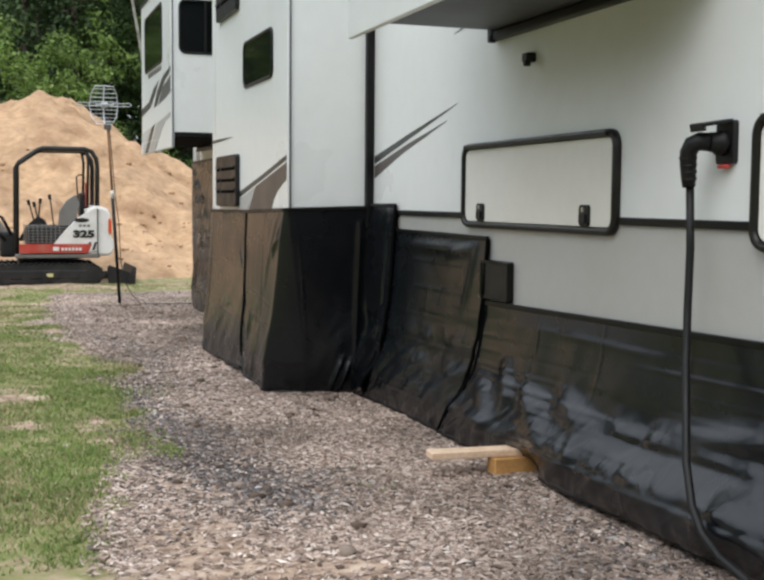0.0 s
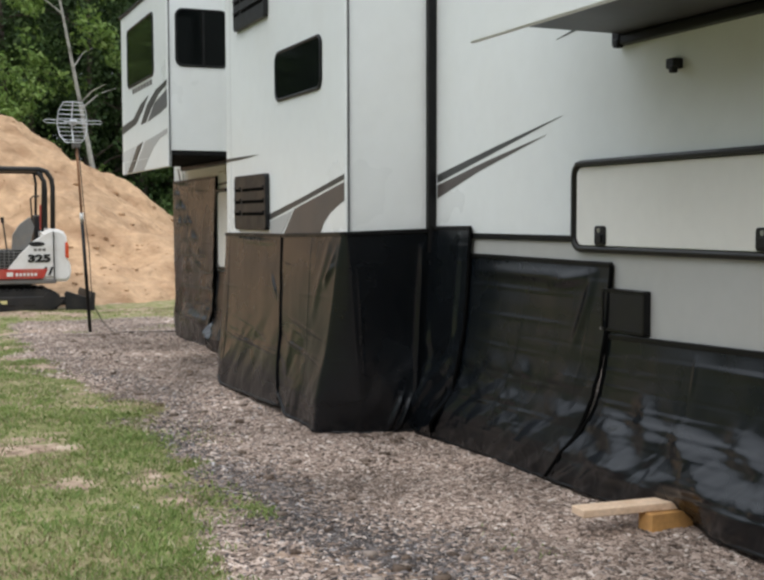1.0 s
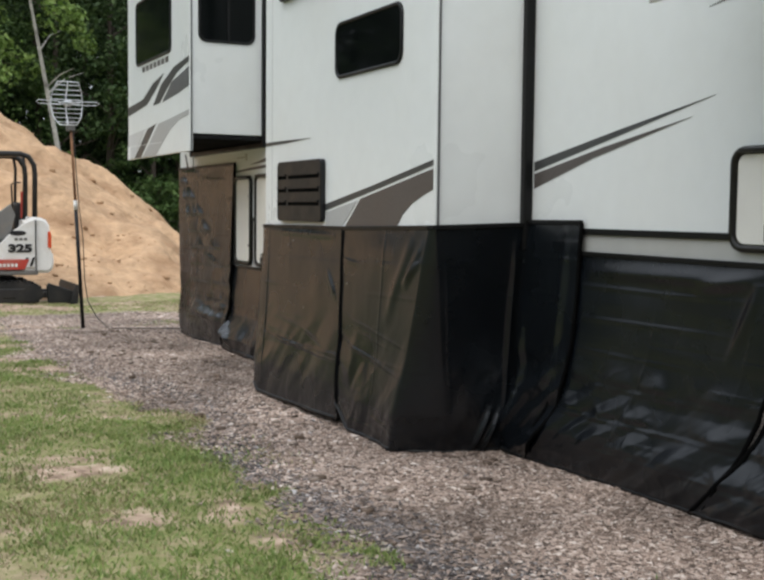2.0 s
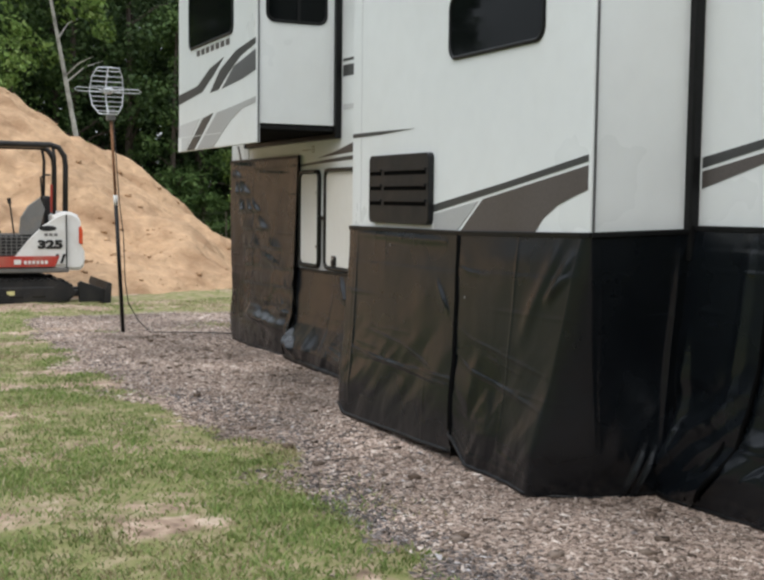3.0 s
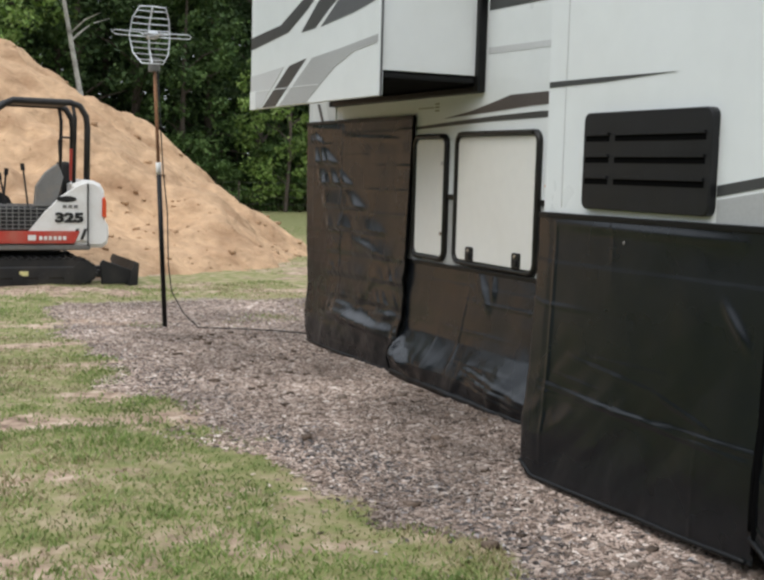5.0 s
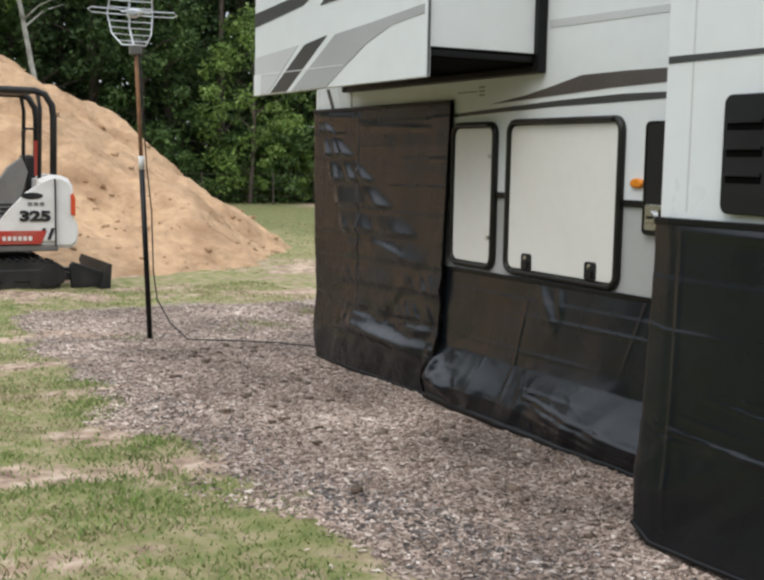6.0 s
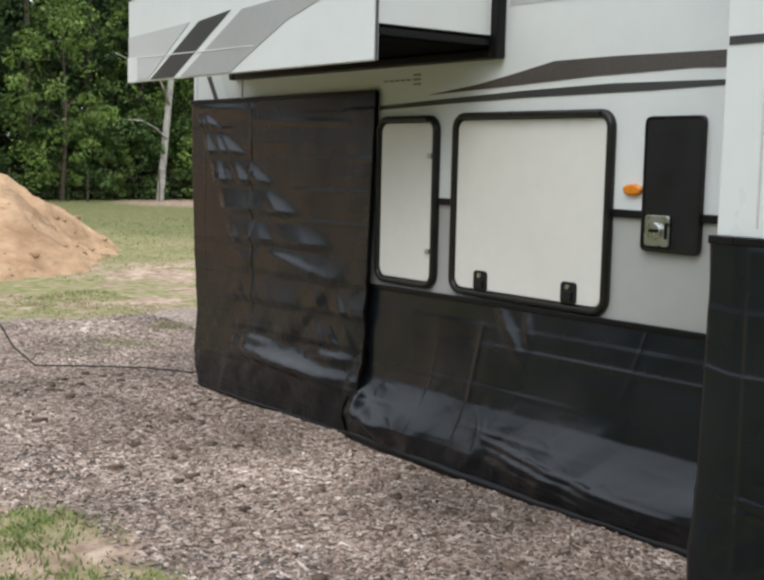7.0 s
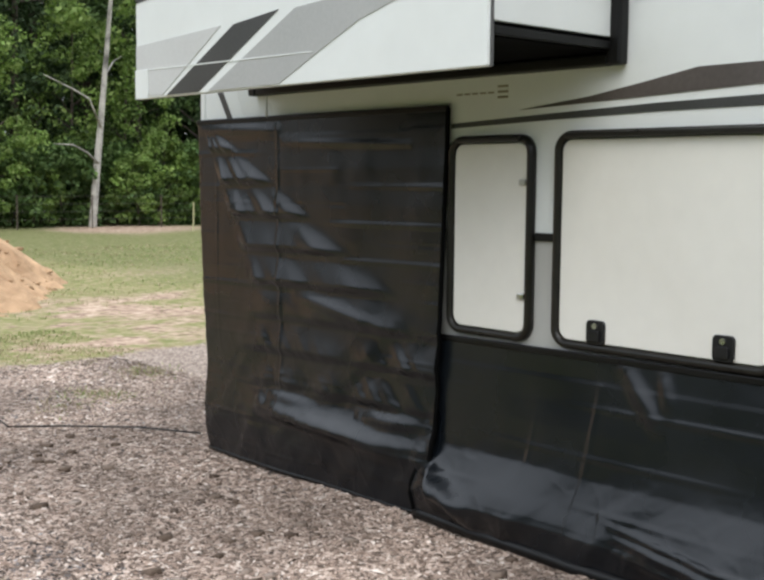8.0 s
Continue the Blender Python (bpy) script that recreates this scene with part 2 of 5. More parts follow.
    bp.inputs["Strength"].default_value, bp.inputs["Distance"].default_value = 0.6, 0.006
    l.new(vor.outputs["Distance"], bp.inputs["Height"]), l.new(bp.outputs[0], b.inputs["Normal"])
    return m


M_GROUND = ground_mat()


# ---- mesh helpers ----
def part(name, bm, material, parent=None, label="", smooth=False):
    """Link a bmesh, or arrays of vertices and faces, as one mesh; a child of parent where one is given."""
    me = bpy.data.meshes.new(name)
    if isinstance(bm, tuple):
        v, f = bm
        if isinstance(f, np.ndarray):
            me.vertices.add(len(v)), me.loops.add(f.size), me.polygons.add(len(f))
            me.vertices.foreach_set("co", np.asarray(v, np.float32).ravel())
            me.loops.foreach_set("vertex_index", f.astype(np.int32).ravel())
            me.polygons.foreach_set("loop_start", np.arange(0, f.size, f.shape[1], dtype=np.int32))
            me.update(calc_edges=True)
        else:
            me.from_pydata([tuple(p) for p in v], [], f)
    else:
        bmesh.ops.recalc_face_normals(bm, faces=bm.faces)
        bm.to_mesh(me)
        bm.free()
    me.materials.append(material)
    if smooth:
        me.polygons.foreach_set("use_smooth", [True] * len(me.polygons))
    ob = new(name, me)
    if parent:
        ob.parent = parent
        if parent.type == "EMPTY":
            ob.matrix_parent_inverse = Matrix.Translation(-parent.location)
    if label:
        tagged(ob, label)
    return ob


def thing(name, at, label, category, group="", kind=""):
    ob = new(name)
    ob.location, ob.empty_display_size = at, 0.2
    return tagged(ob, label, category, group, kind)


def box(lo, hi, bevel=0.0, seg=2, bm=None, m=None):
    bm2 = bmesh.new()
    bmesh.ops.create_cube(bm2, size=1)
    for v in bm2.verts:
        v.co = Vector([l + (c + 0.5) * (h - l) for l, h, c in zip(lo, hi, v.co)])
    if bevel:
        bmesh.ops.bevel(bm2, geom=bm2.edges[:], offset=bevel, segments=seg, affect="EDGES", profile=0.5)
    if m:
        bmesh.ops.transform(bm2, matrix=m, verts=bm2.verts)
    return join(bm, bm2)


def join(bm, bm2):
    if bm is None:
        return bm2
    me = bpy.data.meshes.new("tmp")
    bm2.to_mesh(me)
    bm2.free()
    bm.from_mesh(me)
    bpy.data.meshes.remove(me)
    return bm


def tube(points, r, n=8, bm=None, radii=None):
    """A round bar along a line of points."""
    bm = bm or bmesh.new()
    pts = [Vector(p) for p in points]
    rings = []
    up = Vector((0.13, 0.31, 0.94)).normalized()
    for i, p in enumerate(pts):
        d = (pts[min(i + 1, len(pts) - 1)] - pts[max(i - 1, 0)]).normalized()
        if abs(d.dot(up)) > 0.95:
            up = Vector((0.9, 0.3, 0.1)).normalized()
        s = d.cross(up).normalized()
        t = s.cross(d)
        rr = radii[i] if radii else r
        rings.append([bm.verts.new(p + (s * math.cos(2 * math.pi * k / n) + t * math.sin(2 * math.pi * k / n)) * rr) for k in range(n)])
    for q, w in zip(rings, rings[1:]):
        for k in range(n):
            bm.faces.new((q[k], q[(k + 1) % n], w[(k + 1) % n], w[k]))
    bm.faces.new(rings[0]), bm.faces.new(rings[-1])
    return bm


def rounded(w0, w1, h0, h1, r, n=5):
    """Corner points of a rounded rectangle, in a plane."""
    out = []
    for cx, cy, a0 in ((w1 - r, h1 - r, 0), (w0 + r, h1 - r, 90), (w0 + r, h0 + r, 180), (w1 - r, h0 + r, 270)):
        for k in range(n + 1):
            a = radians(a0 + 90 * k / n)
            out.append((cx + r * math.cos(a), cy + r * math.sin(a)))
    return out


def on_x(x):
    return lambda p, d: Vector((x - d, p[0], p[1]))


def on_y(y):
    return lambda p, d: Vector((p[0], y - d, p[1]))


def plate(outline, place, d0, d1, bm=None, chamfer=0.0):
    """A flat piece of the given outline, between the distances d0 and d1 out of its plane."""
    bm = bm or bmesh.new()
    c = Vector((sum(p[0] for p in outline) / len(outline), sum(p[1] for p in outline) / len(outline)))
    small = [tuple(Vector(p) - (Vector(p) - c).normalized() * chamfer) for p in outline]
    rows = [(outline, d0), (outline, d1 - chamfer * 0.6)] + ([(small, d1)] if chamfer else [])
    rings = [[bm.verts.new(place(p, d)) for p in o] for o, d in rows]
    for q, w in zip(rings, rings[1:]):
        for k in range(len(q)):
            bm.faces.new((q[k], q[(k + 1) % len(q)], w[(k + 1) % len(q)], w[k]))
    bm.faces.new(rings[0]), bm.faces.new(rings[-1])
    return bm


def hoop(outer, inner, place, d0, d1, bm=None):
    """A frame between two outlines with the same number of points, with a rounded crown."""
    bm = bm or bmesh.new()
    mid = [((a[0] * 0.8 + b[0] * 0.2, a[1] * 0.8 + b[1] * 0.2), (a[0] * 0.2 + b[0] * 0.8, a[1] * 0.2 + b[1] * 0.8)) for a, b in zip(outer, inner)]
    rows = [[place(p, d0) for p in outer], [place(p, d0 + (d1 - d0) * 0.6) for p in outer], [place(p[0], d1) for p in mid],
            [place(p[1], d1) for p in mid], [place(p, d0 + (d1 - d0) * 0.6) for p in inner], [place(p, d0) for p in inner]]
    rings = [[bm.verts.new(p) for p in row] for row in rows]
    n = len(outer)
    for i in range(len(rings)):
        q, w = rings[i], rings[(i + 1) % len(rings)]
        for k in range(n):
            bm.faces.new((q[k], q[(k + 1) % n], w[(k + 1) % n], w[k]))
    return bm


def lattice(seed, n=64):
    return np.random.RandomState(seed).rand(n, n)


def vnoise(x, y, seed):
    """Smooth value noise, about -1 to 1."""
    g = lattice(seed)
    xi, yi = np.floor(x).astype(int), np.floor(y).astype(int)
    fx, fy = x - xi, y - yi
    fx, fy = fx * fx * (3 - 2 * fx), fy * fy * (3 - 2 * fy)
    a, b = g[xi % 64, yi % 64], g[(xi + 1) % 64, yi % 64]
    c, d = g[xi % 64, (yi + 1) % 64], g[(xi + 1) % 64, (yi + 1) % 64]
    return 2 * ((a * (1 - fx) + b * fx) * (1 - fy) + (c * (1 - fx) + d * fx) * fy) - 1


def facet(x, y, seed):
    """Noise of flat facets with sharp creases, like crumpled sheet."""
    g = lattice(seed)
    x, y = x + 0.35 * vnoise(x * 0.7, y * 0.7, seed + 1), y + 0.35 * vnoise(x * 0.7 + 9, y * 0.7, seed + 2)
    xi, yi = np.floor(x).astype(int), np.floor(y).astype(int)
    fx, fy = x - xi, y - yi
    a, b = g[xi % 64, yi % 64], g[(xi + 1) % 64, yi % 64]
    c, d = g[xi % 64, (yi + 1) % 64], g[(xi + 1) % 64, (yi + 1) % 64]
    return 2 * np.where(fx + fy < 1, a + (b - a) * fx + (c - a) * fy, d + (c - d) * (1 - fx) + (b - d) * (1 - fy)) - 1


def fbm(x, y, seed, octaves=4):
    return sum(vnoise(x * 2 ** k + 7.3 * k, y * 2 ** k + 3.1 * k, seed + k) / 2 ** k for k in range(octaves))


def smooth(lo, hi, x):
    t = np.clip((x - lo) / (hi - lo), 0, 1)
    return t * t * (3 - 2 * t)


# ---- ground ----
def ground_z(x, y):
    base = np.interp(y, [-6, 2, 4, 6, 7, 12, 14, 16, 25], [0.2, 0.17, 0.088, 0.048, 0.03, 0.03, 0.0, -0.15, -0.17])
    near = smooth(40, 18, np.hypot(x, y - 8))
    return base + 0.022 * fbm(x * 0.8 + 50, y * 0.8 + 50, 11) * near + 0.006 * fbm(x * 5 + 50, y * 5 + 50, 21) * near


def turf_mask(x, y):
    edge = np.interp(y, [2, 3.4, 4.2, 5, 7, 8, 9, 10.3, 11.5, 12.6, 13.6, 15, 17.5], [-1.95, -1.9, -1.78, -1.72, -1.7, -1.62, -1.4, -1.68, -1.78, -1.75, -1.9, -1.9, -1.4])
    m = 0.5 + (edge - x) / 0.42 + 0.6 * fbm(x * 2.0 + 20, y * 2.0 + 20, 31, 5)
    strip = smooth(17.4, 18.8, y + 0.5 * fbm(x * 0.9 + 9, y * 0.9 + 9, 33))
    return np.clip(np.maximum(m, strip), 0, 1)


SPOTS = [(-1.5, 3.7, 0.36, 0.5), (-1.4, 2.9, 0.4, 0.5), (-1.68, 4.5, 0.26, 0.5), (-2.25, 6.45, 0.22, 0.28), (-1.9, 6.3, 0.18, 0.3), (-1.95, 6.95, 0.15, 0.2), (-2.35, 11.1, 0.65, 0.16), (-2.45, 7.25, 0.22, 0.2), (-2.15, 6.75, 0.2, 0.2), (-2.05, 11.8, 0.35, 0.4), (-2.75, 8.9, 0.3, 0.3),
         (-1.8, 5.4, 0.16, 0.3), (-2.6, 14.2, 0.7, 0.25), (-2.0, 16.4, 0.9, 0.35), (-2.0, 19.4, 2.6, 0.7), (3.4, 21.4, 2.6, 1.1), (-2.2, 13.0, 0.5, 0.2), (2.0, 19.0, 1.2, 0.35), (-3.5, 21.2, 4.5, 1.0), (15.5, 42.3, 5.5, 0.7), (7.0, 26.5, 2.2, 0.5)]


def bare_mask(x, y):
    m = (0.26 + 0.38 * fbm(x * 1.3 + 3, y * 1.7 + 3, 41, 5)) * turf_soft(x, y) * np.where(y > 23.5, 0.6, 1.0) * (1 - 0.7 * lush_mask(x, y))
    for cx, cy, rx, ry in SPOTS:
        m = np.maximum(m, 0.85 - np.hypot((x - cx) / rx, (y - cy) / ry) * 0.5 + 0.5 * fbm(x * 2.2 + 3, y * 2.6 + 3, 43, 5))
    return np.clip(m + 0.16 * fbm(x * 7 + 3, y * 7 + 3, 45, 3) * (m > 0.15), 0, 1)


def lush_mask(x, y):
    """Darker, greener turf off the worn strip by the gravel, blade shade in its colour."""
    x = x + 0.7 * fbm(x * 0.5 + 8, y * 0.5 + 8, 47)
    return np.maximum(smooth(-3.4, -5.4, x) * smooth(19 - 0.6 * (x + 5), 16 - 0.6 * (x + 5), y), 0.5 * smooth(4.5, 7, x) * smooth(22, 25, y))


def turf_soft(x, y):
    return np.clip(turf_mask(x, y) * 0.6 + turf_mask(x - 0.45, y) * 0.55, 0, 1)


def spaced(lo, hi, step, far_lo, far_hi):
    mid = np.arange(lo, hi, step)
    grow = np.cumsum(step * 1.22 ** np.arange(1, 60))
    return np.concatenate([(lo - grow)[::-1][(lo - grow)[::-1] > far_lo], mid, (hi + grow)[(hi + grow) < far_hi]])


def build_ground():
    xs, ys = spaced(-4.5, 1.5, 0.05, -900, 900), spaced(1.5, 21, 0.06, -900, 1200)
    X, Y = np.meshgrid(xs, ys)
    v = np.stack([X, Y, ground_z(X, Y)], -1).reshape(-1, 3)
    nx, ny = len(xs), len(ys)
    i = (np.arange(ny - 1)[:, None] * nx + np.arange(nx - 1)).ravel()
    ob = part("ground", (v, np.stack([i, i + 1, i + nx + 1, i + nx], 1)), M_GROUND, smooth=True)
    for name, f in (("turf", turf_mask), ("bare", bare_mask), ("lush", lush_mask)):
        at = ob.data.attributes.new(name, "FLOAT", "POINT")
        at.data.foreach_set("value", f(X, Y).ravel().astype(np.float32))
    tagged(ob, "yard ground of brown-grey stone chips, sand and turf", "ground", kind="structure")


build_ground()


def scatter_chips():
    """Loose flat stone and bark chips, each an uneven small pyramid."""
    rs = np.random.RandomState(5)
    pts = []
    for lo, hi, y0, y1, dens in ((-2.2, 0.3, 2.2, 7, 9000), (-2.2, 0.3, 7, 13, 7500), (-2.2, 1.6, 13, 18, 3200)):
        k = int((hi - lo) * (y1 - y0) * dens)
        pts.append(np.stack([rs.uniform(lo, hi, k), rs.uniform(y0, y1, k)], 1))
    p = np.concatenate(pts)
    t = turf_mask(p[:, 0], p[:, 1])
    p = p[(rs.rand(len(p)) < np.clip(1.15 - 1.35 * t, 0.006, 1)) & ((bare_mask(p[:, 0], p[:, 1]) < 0.75 - 0.5 * rs.rand(len(p))) | (rs.rand(len(p)) < 0.16))]
    k = len(p)
    size = 0.005 + 0.0075 * rs.rand(k) ** 1.6
    size *= np.where(rs.rand(k) < 0.02, 1.4, 1)
    ang = rs.rand(k) * 6.28
    v = np.zeros((k, 5, 3))
    for j in range(4):
        a = ang + j * 1.5708 + rs.uniform(-0.5, 0.5, k)
        r = size * rs.uniform(0.6, 1.5, k) * (2.0 if j % 2 else 0.6)
        v[:, j, 0], v[:, j, 1] = np.cos(a) * r, np.sin(a) * r
        v[:, j, 2] = rs.uniform(-0.4, 0.75, k) * size
    v[:, 4, :2] = rs.uniform(-0.5, 0.5, (k, 2)) * size[:, None]
    v[:, 4, 2] = size * rs.uniform(0.5, 1.2, k)
    v[:, :, 0] += p[:, :1]
    v[:, :, 1] += p[:, 1:]
    v[:, :, 2] += (ground_z(p[:, 0], p[:, 1]) + 0.002)[:, None]
    edge = np.interp(p[:, 1], [2, 4.2, 5, 6, 7.2, 8, 9, 10.5, 12, 13], [-1.25, -1.33, -1.43, -1.5, -1.58, -1.42, -1.17, -1.45, -1.62, -1.7])
    dark = np.exp(-((p[:, 0] - edge) / 0.25) ** 2) * 0.72 * np.clip(0.55 + 0.9 * fbm(p[:, 0] * 0.9 + 12, p[:, 1] * 0.9 + 12, 91), 0, 1) + 0.25 * np.clip(fbm(p[:, 0] * 0.7 + 2, p[:, 1] * 0.7 + 2, 93), 0, 1)
    dark = rs.rand(k) < dark * (1 - 0.5 * smooth(7.3, 8.0, p[:, 1]))
    for name, mask, m, label in (("stone_chips", ~dark, M_CHIPS, "loose brown and grey stone and bark chips"), ("dark_chips", dark, M_CHIPS_DARK, "dark asphalt-coloured chips along the lawn edge")):
        w = v[mask]
        i = np.arange(len(w))[:, None] * 5
        f = np.concatenate([i + np.array([[j, (j + 1) % 4, 4]]) for j in range(4)])
        tagged(part(name, (w.reshape(-1, 3), f), m), label, "gravel", kind="stuff")


scatter_chips()


def scatter_grass():
    rs = np.random.RandomState(8)
    pts = []
    for lo, hi, y0, y1, dens in ((-3.6, -1.2, 3.4, 9, 8500), (-4.6, -1.2, 9, 14, 5200), (-4.2, 2.0, 14, 20, 1800), (2, 16, 21, 34, 160)):
        k = int((hi - lo) * (y1 - y0) * dens)
        pts.append(np.stack([rs.uniform(lo, hi, k), rs.uniform(y0, y1, k)], 1))
    for cx, cy, k in ((-1.5, 7.6, 140), (-1.42, 7.2, 160), (-0.75, 4.30, 50), (0.6, 16.3, 500), (1.4, 17, 500), (-0.9, 15.9, 160), (0.1, 16.0, 250)):
        pts.append(rs.normal((cx, cy), (0.13, 0.16), (k, 2)))
    p = np.concatenate(pts)
    t, b = turf_mask(p[:, 0], p[:, 1]), bare_mask(p[:, 0], p[:, 1])
    clump = 0.62 + 0.38 * fbm(p[:, 0] * 1.7 + 40, p[:, 1] * 1.7 + 40, 61) + 0.3 * fbm(p[:, 0] * 8 + 40, p[:, 1] * 8 + 40, 63, 3)
    keep = (rs.rand(len(p)) < np.clip((t - 0.35) * 2, 0, 1) * np.clip(1.25 - 1.3 * b, 0.1, 1) * np.clip(clump, 0.25, 1))
    keep[-1760:] = True
    p, clump, b = p[keep], clump[keep], b[keep]
    k = len(p)
    far = 1 + 0.5 * smooth(14, 30, p[:, 1])
    h = (0.011 + 0.024 * rs.rand(k)) * np.clip(0.55 + 0.7 * clump, 0.5, 1.6) * far
    w = (0.0025 + 0.0025 * rs.rand(k)) * far
    a, b2 = rs.rand(k) * 6.28, rs.rand(k) * 6.28
    lean = h * rs.uniform(0.2, 1.5, k)
    base = np.stack([p[:, 0], p[:, 1], ground_z(p[:, 0], p[:, 1]) - 0.004], 1)
    side = np.stack([np.cos(a), np.sin(a), 0 * a], 1) * w[:, None]
    off = np.stack([np.cos(b2) * lean, np.sin(b2) * lean, h], 1)
    midp = base + off * np.array([0.35, 0.35, 0.6])
    v = np.stack([base - side, base + side, midp + side * 0.8, midp - side * 0.8, base + off], 1)
    # greener along the gravel, drier in patches and round the bare spots
    dry = 0.4 + 0.55 * fbm(p[:, 0] * 0.9 + 15, p[:, 1] * 0.9 + 15, 67) + 0.35 * b - 0.45 * np.exp(-((p[:, 0] + 1.9) / 0.35) ** 2) * (p[:, 1] > 4.5)
    dry = rs.rand(k) < np.clip(dry, 0.06, 0.9)
    for name, mask, m, label in (("grass", ~dry, M_GRASS, "short patchy green lawn grass"), ("dry_grass", dry, M_STRAW, "dry straw-coloured blades among the lawn grass")):
        u = v[mask]
        i = np.arange(len(u))[:, None] * 5
        tri = np.concatenate([i + np.array([[0, 1, 2]]), i + np.array([[0, 2, 3]]), i + np.array([[3, 2, 4]])])
        tagged(part(name, (u.reshape(-1, 3), tri), m), label, "grass", kind="stuff")


scatter_grass()


def scatter_clods():
    """Lumps of dry dirt and a few larger stones along the lawn edge."""
    rs = np.random.RandomState(23)
    cube = np.array([[a, b, c] for a in (-1, 1) for b in (-1, 1) for c in (-1, 1)], float)
    quads = np.array([[0, 1, 3, 2], [4, 6, 7, 5], [0, 4, 5, 1], [2, 3, 7, 6], [0, 2, 6, 4], [1, 5, 7, 3]])
    vs, fs = [], []
    for k in range(460):
        y = rs.uniform(2.8, 6) if k < 90 else rs.uniform(6, 15)
        x = rs.normal(-1.35, 0.16) if k < 90 else rs.uniform(-1.4, -0.15)
        r = 0.008 + 0.02 * rs.rand() ** 3
        fs.append(quads + 8 * len(vs))
        vs.append(cube * r * rs.uniform(0.45, 1.2, (8, 3)) * np.array([1.2, 1, 0.7]) + np.array([x, y, float(ground_z(np.array(x), np.array(y))) + 0.3 * r]))
    tagged(part("dirt_clods", (np.concatenate(vs), np.concatenate(fs)), M_CLOD), "brown dirt lumps and stones on the gravel", "clods", kind="stuff")


M_CLOD = island_mat("dirt lumps", [(0.0, (0.07, 0.05, 0.037)), (0.6, (0.15, 0.11, 0.083)), (1.0, (0.34, 0.28, 0.235))], 0.95)
scatter_clods()


# ---- trailer ----
trailer = thing("travel_trailer", (1.25, 6.0, 0.0), "large white fifth-wheel travel trailer with grey swoosh stripes", "trailer")
WALL_Z, TOP = 1.3, 3.85


def decal(name, outline, place, material, parent, d0=0.0, d1=0.003):
    part(name, plate(outline, place, d0, d1), material, parent)


part("side_wall", box((0, -2.2, WALL_Z), (0.05, 13.9, TOP)), M_WHITE, trailer, "smooth white gelcoat side wall")
part("lower_wall", box((0.003, -2.2, 0.72), (0.053, 13.7, WALL_Z - 0.001)), M_GREY, trailer, "light grey lower side panel")
part("far_wall", box((2.45, -2.2, 0.72), (2.5, 13.95, TOP)), M_WHITE, trailer)
part("rear_wall", box((0.05, -2.2, 0.72), (2.45, -2.15, TOP)), M_WHITE, trailer)
part("front_wall", box((0.05, 13.85, 1.4), (2.45, 13.9, 2.0)), M_WHITE, trailer)
part("floor_pan", box((0.05, -2.15, 0.72), (2.45, 13.85, 0.8)), M_TRIM, trailer)
part("roof", box((-0.03, -2.25, TOP), (2.53, 14.5, TOP + 0.06), 0.02), M_WHITE, trailer)
part("nose", box((0.0, 13.905, 2.02), (2.5, 14.45, TOP - 0.002), 0.12, 4), M_WHITE, trailer)
part("roof_rail", box((-0.025, -2.2, TOP - 0.05), (-0.002, 13.95, TOP - 0.002), 0.006), M_TRIM, trailer)
for y0, y1 in ((-2.2, 1.3), (2.7, 3.56), (5.19, 6.74), (9.45, 9.93), (10.2, 10.36), (11.345, 11.445)):
    part("belt_trim", box((-0.014, y0, 1.27), (0.002, y1, 1.302), 0.005), M_TRIM, trailer, "thin black belt moulding")
part("corner_trim", box((-0.008, 13.86, 1.78), (0.03, 13.905, 2.0), 0.006), M_WHITE, trailer)

WX = on_x(0.0)
decal("stripe", [(5.31, 1.9), (6.0, 1.785), (6.73, 1.655), (6.73, 1.605), (6.1, 1.735)], WX, M_DECAL_DARK, trailer)
decal("stripe", [(5.46, 1.815), (6.1, 1.71), (6.73, 1.59), (6.73, 1.51), (6.2, 1.655)], WX, M_DECAL_BROWN, trailer)
decal("stripe", [(5.37, 2.285), (5.0, 2.345), (4.7, 2.4), (4.7, 2.345), (5.0, 2.32)], WX, M_DECAL_DARK, trailer)
decal("stripe", [(11.55, 1.788), (11.2, 1.825), (10.95, 1.865), (10.72, 1.905), (10.4, 1.907), (9.45, 1.895), (9.45, 1.825), (10.0, 1.842), (10.5, 1.832), (10.95, 1.812)], WX, M_DECAL_BROWN, trailer)
decal("stripe", [(11.93, 1.745), (11.4, 1.768), (10.9, 1.788), (10.4, 1.8), (9.45, 1.79), (9.45, 1.785), (10.2, 1.765), (10.9, 1.757), (11.4, 1.743), (11.93, 1.725)], WX, M_DECAL_DARK, trailer)
decal("stripe", [(11.0, 2.51), (9.45, 2.47), (9.45, 2.4), (11.0, 2.42)], WX, M_DECAL_DARK, trailer)
decal("stripe", [(11.0, 2.56), (9.45, 2.53), (9.45, 2.51), (11.0, 2.54)], WX, M_DECAL_DARK, trailer)
decal("stripe", [(11.0, 2.2), (9.45, 2.17), (9.45, 2.14), (11.0, 2.16)], WX, M_DECAL_PALE, trailer)
decal("stripe", [(13.74, 1.97), (13.69, 1.97), (13.58, 1.80), (13.63, 1.80)], WX, M_DECAL_DARK, trailer)
for k in range(5):
    y = 11.9 - 0.045 * k
    decal("label_mark", [(y, 1.862), (y - 0.032, 1.862), (y - 0.032, 1.869), (y, 1.869)], WX, M_MARK, trailer)
